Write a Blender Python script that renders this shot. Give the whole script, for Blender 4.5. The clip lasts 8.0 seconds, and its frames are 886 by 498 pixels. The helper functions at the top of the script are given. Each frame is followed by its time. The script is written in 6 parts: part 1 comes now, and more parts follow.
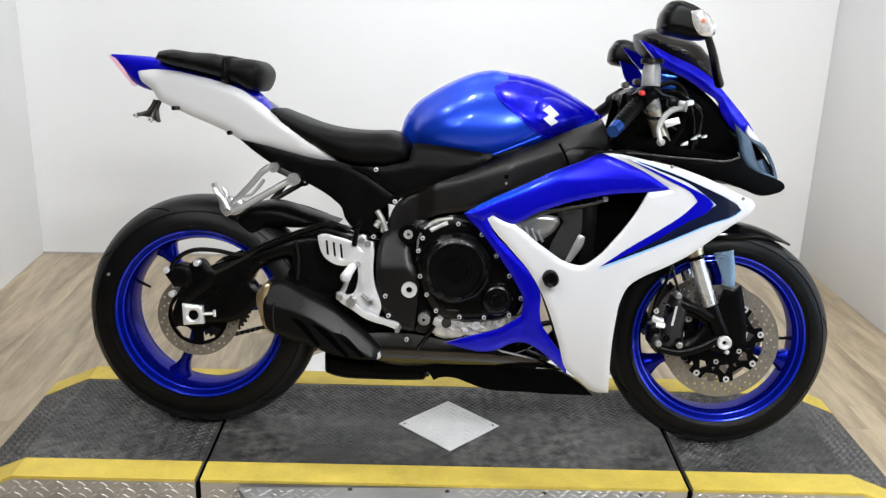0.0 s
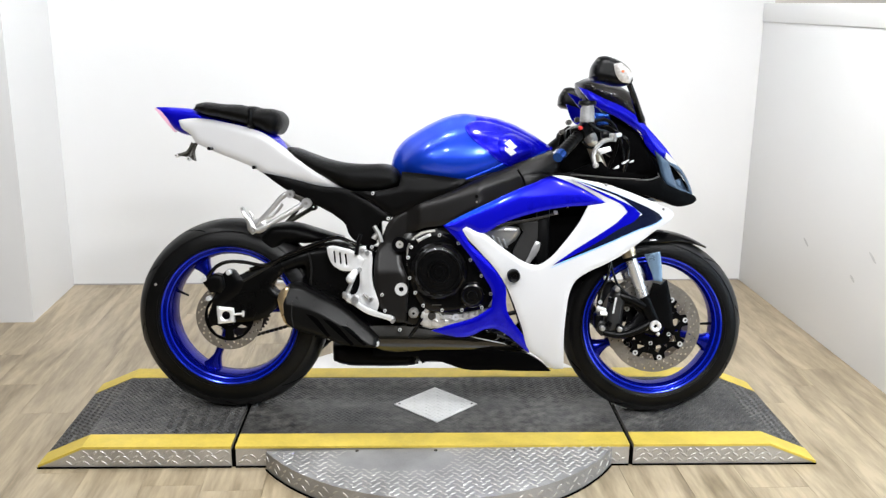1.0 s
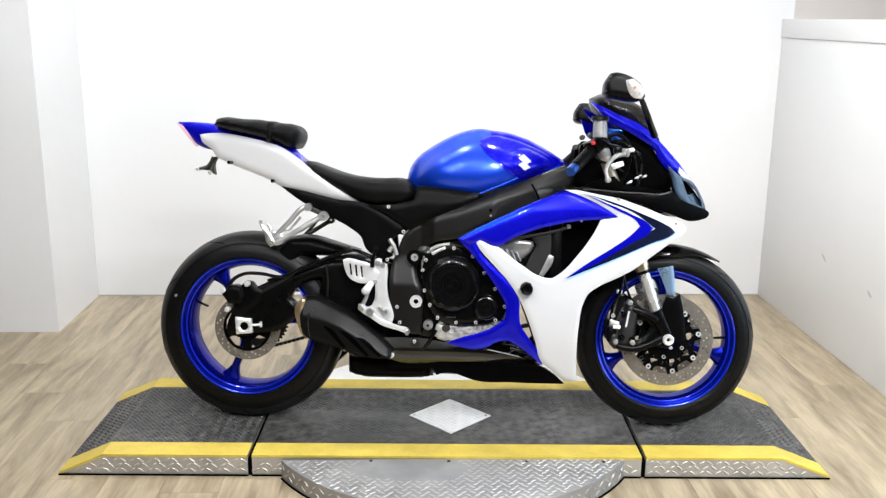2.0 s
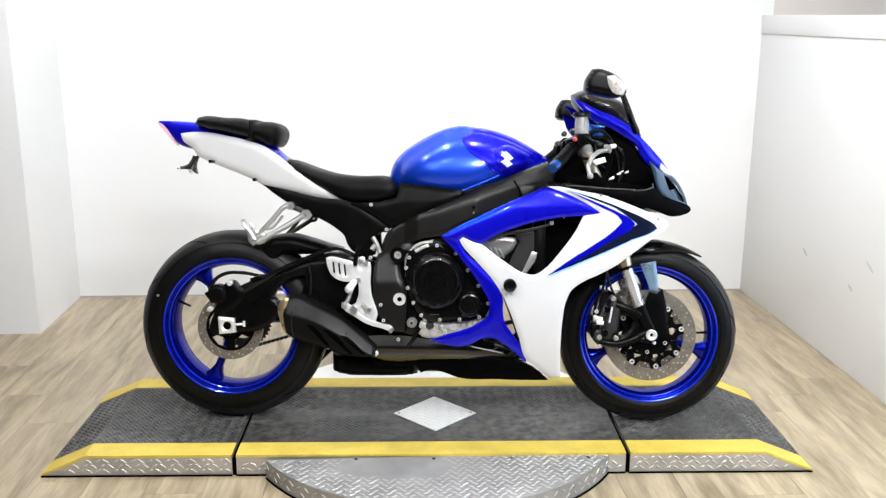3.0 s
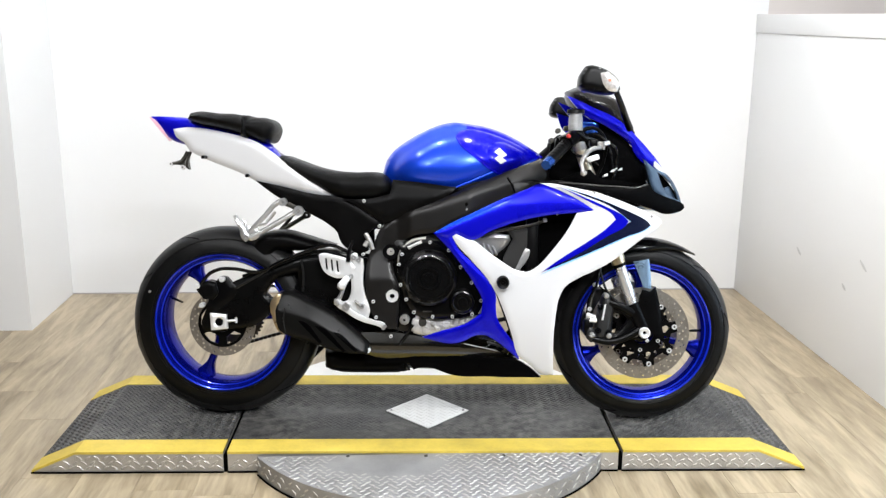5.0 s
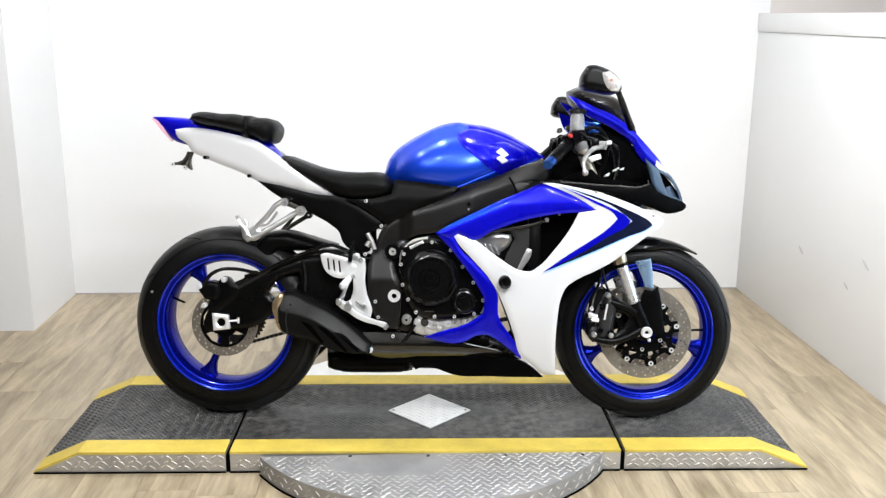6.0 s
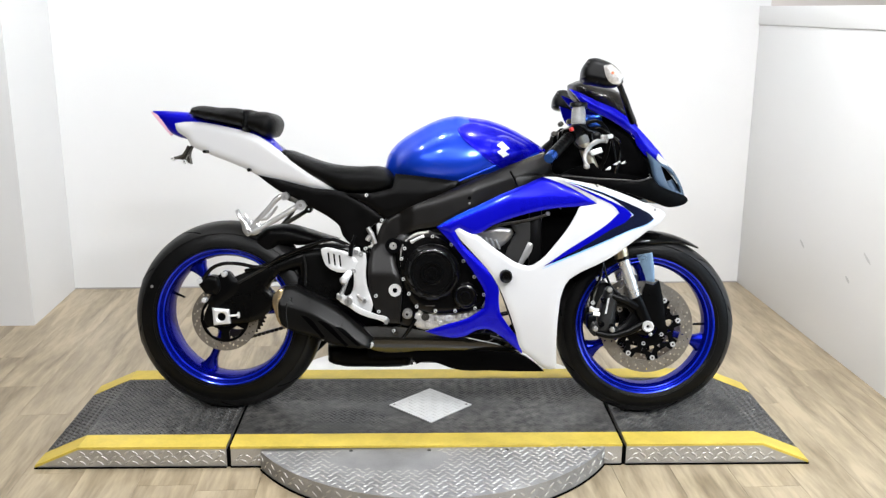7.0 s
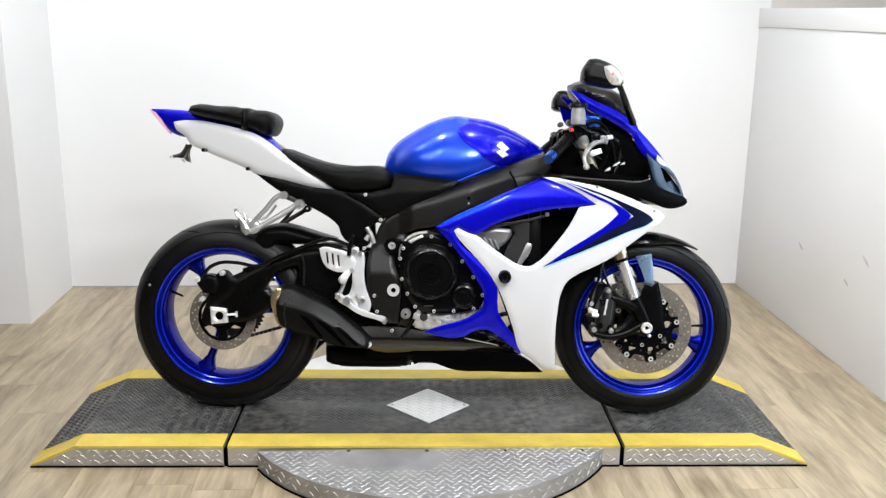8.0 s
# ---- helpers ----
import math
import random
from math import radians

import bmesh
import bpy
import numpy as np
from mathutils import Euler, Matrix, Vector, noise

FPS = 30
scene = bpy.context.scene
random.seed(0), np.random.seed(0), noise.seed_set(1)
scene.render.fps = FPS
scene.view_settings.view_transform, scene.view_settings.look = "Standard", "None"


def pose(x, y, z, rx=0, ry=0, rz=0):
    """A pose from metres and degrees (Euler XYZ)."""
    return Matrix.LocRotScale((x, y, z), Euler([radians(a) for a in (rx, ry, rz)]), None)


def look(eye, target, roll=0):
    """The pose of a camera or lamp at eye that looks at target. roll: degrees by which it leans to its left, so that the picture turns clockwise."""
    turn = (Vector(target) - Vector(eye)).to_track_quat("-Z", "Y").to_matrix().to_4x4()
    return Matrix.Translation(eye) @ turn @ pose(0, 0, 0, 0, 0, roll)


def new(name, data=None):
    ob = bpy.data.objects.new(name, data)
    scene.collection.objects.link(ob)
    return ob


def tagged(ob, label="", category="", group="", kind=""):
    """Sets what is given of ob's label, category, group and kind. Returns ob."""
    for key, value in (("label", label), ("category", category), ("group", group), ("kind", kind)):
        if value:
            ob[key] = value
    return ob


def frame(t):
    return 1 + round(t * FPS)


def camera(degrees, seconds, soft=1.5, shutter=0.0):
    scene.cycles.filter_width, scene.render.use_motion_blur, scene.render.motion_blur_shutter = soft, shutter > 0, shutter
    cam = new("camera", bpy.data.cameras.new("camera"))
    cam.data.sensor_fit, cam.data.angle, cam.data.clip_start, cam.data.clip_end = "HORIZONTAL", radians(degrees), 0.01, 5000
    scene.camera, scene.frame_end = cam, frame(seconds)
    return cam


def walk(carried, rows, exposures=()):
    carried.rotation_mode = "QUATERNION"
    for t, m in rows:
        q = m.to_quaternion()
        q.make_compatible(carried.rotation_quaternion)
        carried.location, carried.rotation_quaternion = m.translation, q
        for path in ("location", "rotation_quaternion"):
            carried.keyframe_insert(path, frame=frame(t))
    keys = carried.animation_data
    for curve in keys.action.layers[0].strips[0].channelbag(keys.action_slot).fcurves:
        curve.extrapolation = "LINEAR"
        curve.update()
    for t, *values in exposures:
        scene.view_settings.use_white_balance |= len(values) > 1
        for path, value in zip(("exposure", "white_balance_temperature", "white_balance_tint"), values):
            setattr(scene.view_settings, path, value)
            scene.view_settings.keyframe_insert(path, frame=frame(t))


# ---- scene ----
cam = camera(51.0, 8.0, soft=1.35)
PATH = [
    (0, (-0.1544, -2.3231, 1.3592), (-0.0623, -0.4252, 0.7351), 1.74),
    (0.1, (-0.1581, -2.3933, 1.3517), (-0.0300, -0.4961, 0.7320), 2.03),
    (0.2, (-0.1467, -2.4725, 1.3552), (-0.0078, -0.5731, 0.7446), 1.42),
    (0.3, (-0.1536, -2.5443, 1.3515), (-0.0082, -0.6352, 0.7733), 1.59),
    (0.4, (-0.1578, -2.6267, 1.3583), (-0.0277, -0.7150, 0.7849), 1.22),
    (0.5, (-0.1754, -2.7033, 1.3575), (-0.0543, -0.7891, 0.7905), 0.92),
    (0.6, (-0.1791, -2.7652, 1.3696), (-0.0608, -0.8500, 0.8058), 0.90),
    (0.7, (-0.1854, -2.8167, 1.3806), (-0.0731, -0.8996, 0.8218), 0.92),
    (0.8, (-0.1844, -2.8526, 1.3899), (-0.0433, -0.9285, 0.8628), 1.37),
    (0.9, (-0.1826, -2.8887, 1.3930), (-0.0533, -0.9597, 0.8807), 1.10),
    (1, (-0.1869, -2.9214, 1.4018), (-0.0579, -0.9931, 0.8873), 0.65),
    (1.1, (-0.1890, -2.9341, 1.3958), (-0.0960, -1.0061, 0.8723), 0.66),
    (1.2, (-0.1810, -2.9482, 1.4005), (-0.1091, -1.0228, 0.8640), 0.53),
    (1.3, (-0.1801, -2.9561, 1.4019), (-0.1055, -1.0263, 0.8820), 0.74),
    (1.4, (-0.1742, -2.9679, 1.4006), (-0.1057, -1.0348, 0.8922), 0.40),
    (1.5, (-0.1662, -2.9681, 1.3978), (-0.1076, -1.0342, 0.8912), 0.64),
    (1.6, (-0.1694, -2.9701, 1.3959), (-0.1273, -1.0354, 0.8909), 0.65),
    (1.7, (-0.1621, -2.9663, 1.4023), (-0.1251, -1.0286, 0.9083), 0.80),
    (1.8, (-0.1619, -2.9668, 1.4020), (-0.1196, -1.0277, 0.9140), 0.61),
    (1.9, (-0.1572, -2.9652, 1.4067), (-0.0934, -1.0251, 0.9252), 0.96),
    (2, (-0.1549, -2.9632, 1.4084), (-0.0799, -1.0244, 0.9231), 0.56),
    (2.1, (-0.1570, -2.9631, 1.4090), (-0.0697, -1.0238, 0.9278), 0.84),
    (2.2, (-0.1543, -2.9596, 1.4072), (-0.0633, -1.0224, 0.9186), 0.59),
    (3.3, (-0.1491, -2.9632, 1.4028), (-0.0390, -1.0267, 0.9153), 0.31),
    (3.5, (-0.1423, -2.9645, 1.3997), (-0.0391, -1.0259, 0.9191), 0.31),
    (3.7, (-0.1396, -2.9692, 1.3989), (-0.0334, -1.0294, 0.9235), 0.69),
    (4, (-0.1335, -2.9646, 1.3965), (-0.0271, -1.0245, 0.9224), 0.74),
    (4.2, (-0.1394, -2.9621, 1.3944), (-0.0291, -1.0232, 0.9165), 0.78),
    (4.5, (-0.1382, -2.9644, 1.3925), (-0.0309, -1.0267, 0.9089), 0.85),
    (4.7, (-0.1425, -2.9579, 1.3908), (-0.0275, -1.0215, 0.9036), 0.77),
    (5.8, (-0.1427, -2.9587, 1.3955), (-0.0291, -1.0224, 0.9077), 0.25),
    (6, (-0.1424, -2.9578, 1.3942), (-0.0284, -1.0219, 0.9049), 0.45),
    (6.2, (-0.1452, -2.9517, 1.3921), (-0.0344, -1.0164, 0.9001), 0.61),
    (6.5, (-0.1463, -2.9502, 1.3950), (-0.0386, -1.0155, 0.8995), 0.71),
    (6.7, (-0.1486, -2.9492, 1.3912), (-0.0406, -1.0153, 0.8929), 0.63),
    (7, (-0.1450, -2.9490, 1.3921), (-0.0306, -1.0162, 0.8905), 0.37),
    (7.2, (-0.1424, -2.9464, 1.3886), (-0.0258, -1.0125, 0.8919), 0.24),
    (7.5, (-0.1410, -2.9432, 1.3885), (-0.0166, -1.0110, 0.8872), 0.33),
    (7.7, (-0.1426, -2.9439, 1.3865), (-0.0155, -1.0110, 0.8888), 0.56),
    (8, (-0.1493, -2.9433, 1.3884), (-0.0293, -1.0105, 0.8885), 0.75),
]
EXPOSURES = [(0, -0.34), (0.5, -0.2), (1, -0.1), (1.5, -0.06), (3.5, 0.02), (4.5, 0.02), (6, 0.0), (8, -0.14)]
walk(cam, [(t, look(eye, target, roll)) for t, eye, target, roll in PATH], EXPOSURES)

# ---- world and light ----
world = bpy.data.worlds.new("world")
scene.world = world
world.use_nodes = True
wn = world.node_tree
sky = wn.nodes.new("ShaderNodeTexSky")
sky.sky_type, sky.sun_disc = "NISHITA", False
sky.sun_elevation, sky.sun_rotation = radians(38), radians(100)
wn.links.new(sky.outputs[0], wn.nodes["Background"].inputs[0])
wn.nodes["Background"].inputs[1].default_value = 0.12


def area_lamp(name, m, sx, sy, power, colour):
    data = bpy.data.lights.new(name, "AREA")
    data.shape, data.size, data.size_y, data.energy, data.color = "RECTANGLE", sx, sy, power, colour
    ob = new(name, data)
    ob.matrix_world = m
    return ob


WARM, COOL = (0.97, 0.98, 1.0), (0.66, 0.83, 1.0)
# The spots at x 0.95 and 1.0 are added to brighten the partition.
SPOTS = [(-1.5, -1.3), (0.4, -2.2), (0.82, -2.2), (1.5, -1.3), (-1.3, -2.7), (0.4, -3.3), (0.82, -3.3), (-0.5, -1.4), (-1.15, 0.55), (-0.4, 0.5), (0.35, 0.5), (0.95, 0.25), (1.0, -0.5)]
for lx, ly in SPOTS:
    bulb = area_lamp("spot_lamp", look((lx, ly, 2.55), (lx * (0.7 if abs(lx) < 1 else 0.95), 0.25 if ly < 0 else ly + 0.05, 0.4)), 0.12, 0.12, 24 if ly < -2 else 15 if abs(lx) > 1.2 else 9 if ly < 0 else 13, WARM)
    bulb.data.shape = "DISK"
area_lamp("window_lamp", look((3.34, -1.6, 1.45), (0.6, -0.4, 0.8)), 2.5, 1.5, 25, COOL)
area_lamp("shopfront_lamp", look((1.755, -0.86, 1.1), (0.0, -0.86, 0.9)), 1.6, 1.5, 10, COOL)

# ---- materials ----


def mat(name, colour, rough=0.5, metal=0.0, var=0.12, scale=18.0, bump=0.0, coat=0.0, grain=220.0, coat_rough=0.06, spec=0.5):
    """A surface with variation at two scales and fine relief."""
    m = bpy.data.materials.new(name)
    m.use_nodes = True
    nt = m.node_tree
    b = nt.nodes["Principled BSDF"]
    tc = nt.nodes.new("ShaderNodeTexCoord")
    big, small = nt.nodes.new("ShaderNodeTexNoise"), nt.nodes.new("ShaderNodeTexNoise")
    big.inputs["Scale"].default_value, small.inputs["Scale"].default_value = scale, grain
    big.inputs["Detail"].default_value = 5
    add = nt.nodes.new("ShaderNodeMath")
    add.operation = "MULTIPLY_ADD"
    add.inputs[1].default_value = 0.35
    ramp = nt.nodes.new("ShaderNodeMapRange")
    ramp.inputs[1].default_value, ramp.inputs[2].default_value = 0.3, 1.05
    ramp.inputs[3].default_value, ramp.inputs[4].default_value = 1 - var, 1 + var
    mix = nt.nodes.new("ShaderNodeVectorMath")
    mix.operation = "SCALE"
    mix.inputs[0].default_value = colour
    for n in (big, small):
        nt.links.new(tc.outputs["Object"], n.inputs["Vector"])
    nt.links.new(small.outputs[0], add.inputs[0])
    nt.links.new(big.outputs[0], add.inputs[2])
    nt.links.new(add.outputs[0], ramp.inputs[0])
    nt.links.new(ramp.outputs[0], mix.inputs["Scale"])
    nt.links.new(mix.outputs[0], b.inputs["Base Color"])
    rr = nt.nodes.new("ShaderNodeMapRange")
    rr.inputs[1].default_value, rr.inputs[2].default_value = 0.3, 1.05
    rr.inputs[3].default_value, rr.inputs[4].default_value = max(0.02, rough * 0.85), min(1, rough * 1.15)
    nt.links.new(add.outputs[0], rr.inputs[0])
    nt.links.new(rr.outputs[0], b.inputs["Roughness"])
    b.inputs["Metallic"].default_value = metal
    b.inputs["Coat Weight"].default_value = coat
    b.inputs["Specular IOR Level"].default_value = spec
    b.inputs["Coat Roughness"].default_value = coat_rough
    if bump:
        bp = nt.nodes.new("ShaderNodeBump")
        bp.inputs["Strength"].default_value, bp.inputs["Distance"].default_value = bump, 0.002
        nt.links.new(small.outputs[0], bp.inputs["Height"])
        nt.links.new(bp.outputs[0], b.inputs["Normal"])
    return m


def plank_material():
    """Grey-brown oak vinyl: long grain along the board, its own tone for each board."""
    m = bpy.data.materials.new("oak_vinyl")
    m.use_nodes = True
    nt = m.node_tree
    b = nt.nodes["Principled BSDF"]
    tc, info = nt.nodes.new("ShaderNodeTexCoord"), nt.nodes.new("ShaderNodeObjectInfo")
    geo = nt.nodes.new("ShaderNodeNewGeometry")
    off = nt.nodes.new("ShaderNodeVectorMath")
    off.operation = "MULTIPLY_ADD"
    off.inputs[1].default_value = (7, 0.9, 1)
    comb = nt.nodes.new("ShaderNodeCombineXYZ")
    s9 = nt.nodes.new("ShaderNodeMath")
    s9.operation = "MULTIPLY"
    s9.inputs[1].default_value = 37
    rnd = nt.nodes.new("ShaderNodeMath")
    rnd.operation = "ADD"
    nt.links.new(info.outputs["Random"], rnd.inputs[0])
    nt.links.new(geo.outputs["Random Per Island"], rnd.inputs[1])
    nt.links.new(rnd.outputs[0], s9.inputs[0])
    for i in (0, 1, 2):
        nt.links.new(s9.outputs[0], comb.inputs[i])
    nt.links.new(tc.outputs["Object"], off.inputs[0])
    nt.links.new(comb.outputs[0], off.inputs[2])
    n1, n2 = nt.nodes.new("ShaderNodeTexNoise"), nt.nodes.new("ShaderNodeTexNoise")
    n1.inputs["Scale"].default_value, n1.inputs["Detail"].default_value = 2.2, 7
    n1.inputs["Distortion"].default_value = 0.8
    n2.inputs["Scale"].default_value, n2.inputs["Detail"].default_value = 14, 4
    for n in (n1, n2):
        nt.links.new(off.outputs[0], n.inputs["Vector"])
    mixn = nt.nodes.new("ShaderNodeMath")
    mixn.operation = "MULTIPLY_ADD"
    mixn.inputs[1].default_value = 0.35
    nt.links.new(n2.outputs[0], mixn.inputs[0])
    nt.links.new(n1.outputs[0], mixn.inputs[2])
    ramp = nt.nodes.new("ShaderNodeValToRGB")
    ramp.color_ramp.elements[0].position, ramp.color_ramp.elements[0].color = 0.43, (0.165, 0.124, 0.070, 1)
    ramp.color_ramp.elements[1].position, ramp.color_ramp.elements[1].color = 0.84, (0.43, 0.35, 0.232, 1)
    nt.links.new(mixn.outputs[0], ramp.inputs[0])
    tone = nt.nodes.new("ShaderNodeMapRange")
    tone.inputs[3].default_value, tone.inputs[4].default_value = 0.93, 1.07
    fr = nt.nodes.new("ShaderNodeMath")
    fr.operation = "FRACT"
    nt.links.new(s9.outputs[0], fr.inputs[0])
    nt.links.new(fr.outputs[0], tone.inputs[0])
    sc = nt.nodes.new("ShaderNodeVectorMath")
    sc.operation = "SCALE"
    nt.links.new(ramp.outputs[0], sc.inputs[0])
    nt.links.new(tone.outputs[0], sc.inputs["Scale"])
    nt.links.new(sc.outputs[0], b.inputs["Base Color"])
    b.inputs["Roughness"].default_value = 0.34
    b.inputs["Specular IOR Level"].default_value = 0.8
    bp = nt.nodes.new("ShaderNodeBump")
    bp.inputs["Strength"].default_value, bp.inputs["Distance"].default_value = 0.25, 0.001
    nt.links.new(n2.outputs[0], bp.inputs["Height"])
    nt.links.new(bp.outputs[0], b.inputs["Normal"])
    return m


def glass_material(name, colour, rough=0.02):
    m = bpy.data.materials.new(name)
    m.use_nodes = True
    b = m.node_tree.nodes["Principled BSDF"]
    b.inputs["Base Color"].default_value = (*colour, 1)
    b.inputs["Transmission Weight"].default_value = 1
    b.inputs["Roughness"].default_value = rough
    return m


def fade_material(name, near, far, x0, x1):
    """Pearl paint that fades along the machine; its paler blue carries the facet's sheen."""
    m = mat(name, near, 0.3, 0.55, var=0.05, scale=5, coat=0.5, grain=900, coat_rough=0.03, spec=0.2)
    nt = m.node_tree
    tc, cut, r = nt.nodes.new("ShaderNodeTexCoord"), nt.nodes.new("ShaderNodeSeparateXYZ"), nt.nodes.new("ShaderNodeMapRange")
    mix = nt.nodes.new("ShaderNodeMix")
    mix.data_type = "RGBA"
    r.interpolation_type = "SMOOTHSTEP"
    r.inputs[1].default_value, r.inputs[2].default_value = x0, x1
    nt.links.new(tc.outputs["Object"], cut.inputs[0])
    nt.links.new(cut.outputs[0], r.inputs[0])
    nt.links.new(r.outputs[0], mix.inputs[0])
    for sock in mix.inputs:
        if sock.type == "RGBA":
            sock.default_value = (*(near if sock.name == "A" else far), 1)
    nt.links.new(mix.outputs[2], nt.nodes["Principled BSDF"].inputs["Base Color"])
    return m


def worn_material(name, paint, dust, rough):
    """Black paint with grey rubbed and dusty patches of two sizes and pale specks."""
    m = mat(name, paint, rough, var=0.3, scale=30, bump=0.35, grain=160)
    nt = m.node_tree
    b = nt.nodes["Principled BSDF"]
    was = b.inputs["Base Color"].links[0].from_socket
    tc = nt.nodes.new("ShaderNodeTexCoord")
    last = None
    for scale, low, high in ((4.5, 0.30, 0.66), (38.0, 0.34, 0.66), (150.0, 0.72, 0.78)):
        n, r = nt.nodes.new("ShaderNodeTexNoise"), nt.nodes.new("ShaderNodeMapRange")
        n.inputs["Scale"].default_value, n.inputs["Detail"].default_value = scale, 6
        r.inputs[1].default_value, r.inputs[2].default_value = low, high
        nt.links.new(tc.outputs["Object"], n.inputs["Vector"])
        nt.links.new(n.outputs[0], r.inputs[0])
        if last is None:
            last = r.outputs[0]
            continue
        j = nt.nodes.new("ShaderNodeMath")
        j.operation = "MULTIPLY" if scale < 100 else "MAXIMUM"
        nt.links.new(last, j.inputs[0])
        nt.links.new(r.outputs[0], j.inputs[1])
        last = j.outputs[0]
    mix = nt.nodes.new("ShaderNodeMix")
    mix.data_type = "RGBA"
    for sock in mix.inputs:
        if sock.name == "A" and sock.type == "RGBA":
            nt.links.new(was, sock)
        if sock.name == "B" and sock.type == "RGBA":
            sock.default_value = (*dust, 1)
    nt.links.new(last, mix.inputs[0])
    nt.links.new(mix.outputs[2], b.inputs["Base Color"])
    return m


WALL = mat("wall_paint", (0.705, 0.707, 0.705), 0.55, var=0.03, scale=1.6, bump=0.05, grain=300)
BEIGE = mat("beige_paint", (0.55, 0.505, 0.48), 0.6, var=0.05, scale=2)
CEIL = mat("ceiling_paint", (0.4, 0.4, 0.39), 0.8, var=0.04)
DARKWALL = mat("dark_unseen_wall", (0.05, 0.046, 0.043), 0.6, var=0.1, scale=2)
PLANK = plank_material()
JOINT = mat("joint", (0.29, 0.24, 0.165), 0.8)
MAT_BLACK = worn_material("black_tread", (0.023, 0.023, 0.023), (0.125, 0.119, 0.110), 0.42)
STEEL = mat("tread_steel", (0.33, 0.328, 0.322), 0.42, 0.5, var=0.35, scale=9, bump=0.25)
YELLOW = mat("yellow_paint", (0.57, 0.43, 0.075), 0.5, var=0.24, scale=12, bump=0.25, grain=90, spec=0.3)
BLUE = mat("blue_pearl", (0.0035, 0.052, 0.60), 0.32, 0.55, var=0.06, scale=5, coat=0.6, grain=900, coat_rough=0.03)
DEEP = mat("deep_blue", (0.0025, 0.0025, 0.50), 0.28, 0.5, var=0.05, scale=5, coat=0.45, grain=900, coat_rough=0.03, spec=0.15)
SHEEN_FADE = fade_material("pearl_sheen_to_deep_blue", (0.003, 0.062, 0.60), (0.0025, 0.0025, 0.48), 0.05, 0.30)
RIM = mat("rim_blue", (0.004, 0.010, 0.30), 0.22, 0.75, var=0.1, spec=0.12, coat=0.3, coat_rough=0.05)
WHITE = mat("white_gloss", (0.57, 0.57, 0.577), 0.3, var=0.02, scale=4, coat=0.6)
BLACKG = mat("black_gloss", (0.002, 0.002, 0.0023), 0.12, var=0.2, spec=0.3)
BLACKM = mat("black_satin", (0.0015, 0.0015, 0.0017), 0.3, var=0.25, bump=0.05, spec=0.112)
PLASTIC = mat("black_plastic", (0.0021, 0.0020, 0.0020), 0.34, var=0.3, bump=0.12, grain=500, spec=0.077)
FRAMEM = mat("frame_black", (0.0052, 0.0046, 0.0042), 0.34, var=0.25, spec=0.304)
ENGINE = mat("engine_black", (0.0021, 0.0021, 0.0022), 0.19, var=0.35, scale=30, bump=0.08, spec=0.32)
SEATM = mat("seat_vinyl", (0.0024, 0.0024, 0.0024), 0.4, var=0.25, bump=0.35, grain=600, spec=0.084)
RIM.node_tree.nodes["Principled BSDF"].inputs["Specular Tint"].default_value = (0.12, 0.14, 0.6, 1)
RUBBER = mat("tyre_sidewall", (0.0034, 0.0034, 0.0034), 0.34, var=0.5, scale=16, bump=0.35, grain=300, spec=0.16)
TREAD = mat("tyre_tread", (0.0065, 0.0064, 0.0064), 0.4, var=0.5, scale=9, bump=0.35, grain=260, spec=0.38)
SILVER = mat("alloy_silver", (0.76, 0.76, 0.76), 0.34, 0.5, var=0.12, bump=0.05)
CAST = mat("cast_alloy", (0.36, 0.35, 0.335), 0.42, 0.7, var=0.4, scale=40, bump=0.4)
MUFFM = mat("silencer_black", (0.009, 0.009, 0.009), 0.36, var=0.25, bump=0.1, spec=0.35)
# Near-black for strips and grooves; also carries the shade inside openings and gaps.
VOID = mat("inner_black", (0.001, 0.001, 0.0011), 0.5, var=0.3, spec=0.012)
SCREENM = mat("smoked_screen", (0.010, 0.009, 0.008), 0.25, var=0.3, spec=0.2)
BELLYM = mat("belly_black", (0.006, 0.0055, 0.004), 0.16, 0.0, var=0.3, scale=30, spec=0.8, coat=0.35)
BLACKD = mat("deep_black_panel", (0.0013, 0.0013, 0.0014), 0.3, var=0.25, spec=0.035)
CALM = mat("caliper_grey", (0.018, 0.018, 0.018), 0.4, var=0.25, bump=0.1, spec=0.3)
PIN = mat("pale_blue_edge", (0.2, 0.42, 0.75), 0.3, var=0.05, coat=0.5)
SCUFF = mat("scuffed_paint", (0.5, 0.5, 0.5), 0.7, var=0.2)
GOLD = mat("gold_anodised", (0.55, 0.46, 0.31), 0.3, 0.85, var=0.15)
TITAN = mat("titanium_ring", (0.62, 0.54, 0.42), 0.3, 0.8, var=0.2)
DISCM = mat("brake_steel", (0.40, 0.37, 0.325), 0.3, 0.85, var=0.15, scale=60)
ANOD = mat("blue_anodised", (0.02, 0.08, 0.36), 0.25, 0.8, var=0.1)
BLUEBLACK = mat("gloss_blue_black", (0.03, 0.052, 0.085), 0.3, 0.5, var=0.1, coat=0.35, coat_rough=0.2)
REDP = mat("red_plastic", (0.5, 0.02, 0.015), 0.35)
TAILRED = mat("tail_lens", (0.7, 0.4, 0.5), 0.25, coat=0.5)
LENS = mat("clear_lens", (0.55, 0.53, 0.51), 0.15, 0.3, var=0.5, scale=90, coat=1.0)
AMBER = mat("amber_bulb", (0.6, 0.12, 0.04), 0.3)
RESV = mat("reservoir_plastic", (0.2, 0.2, 0.2), 0.35, var=0.5, scale=25)
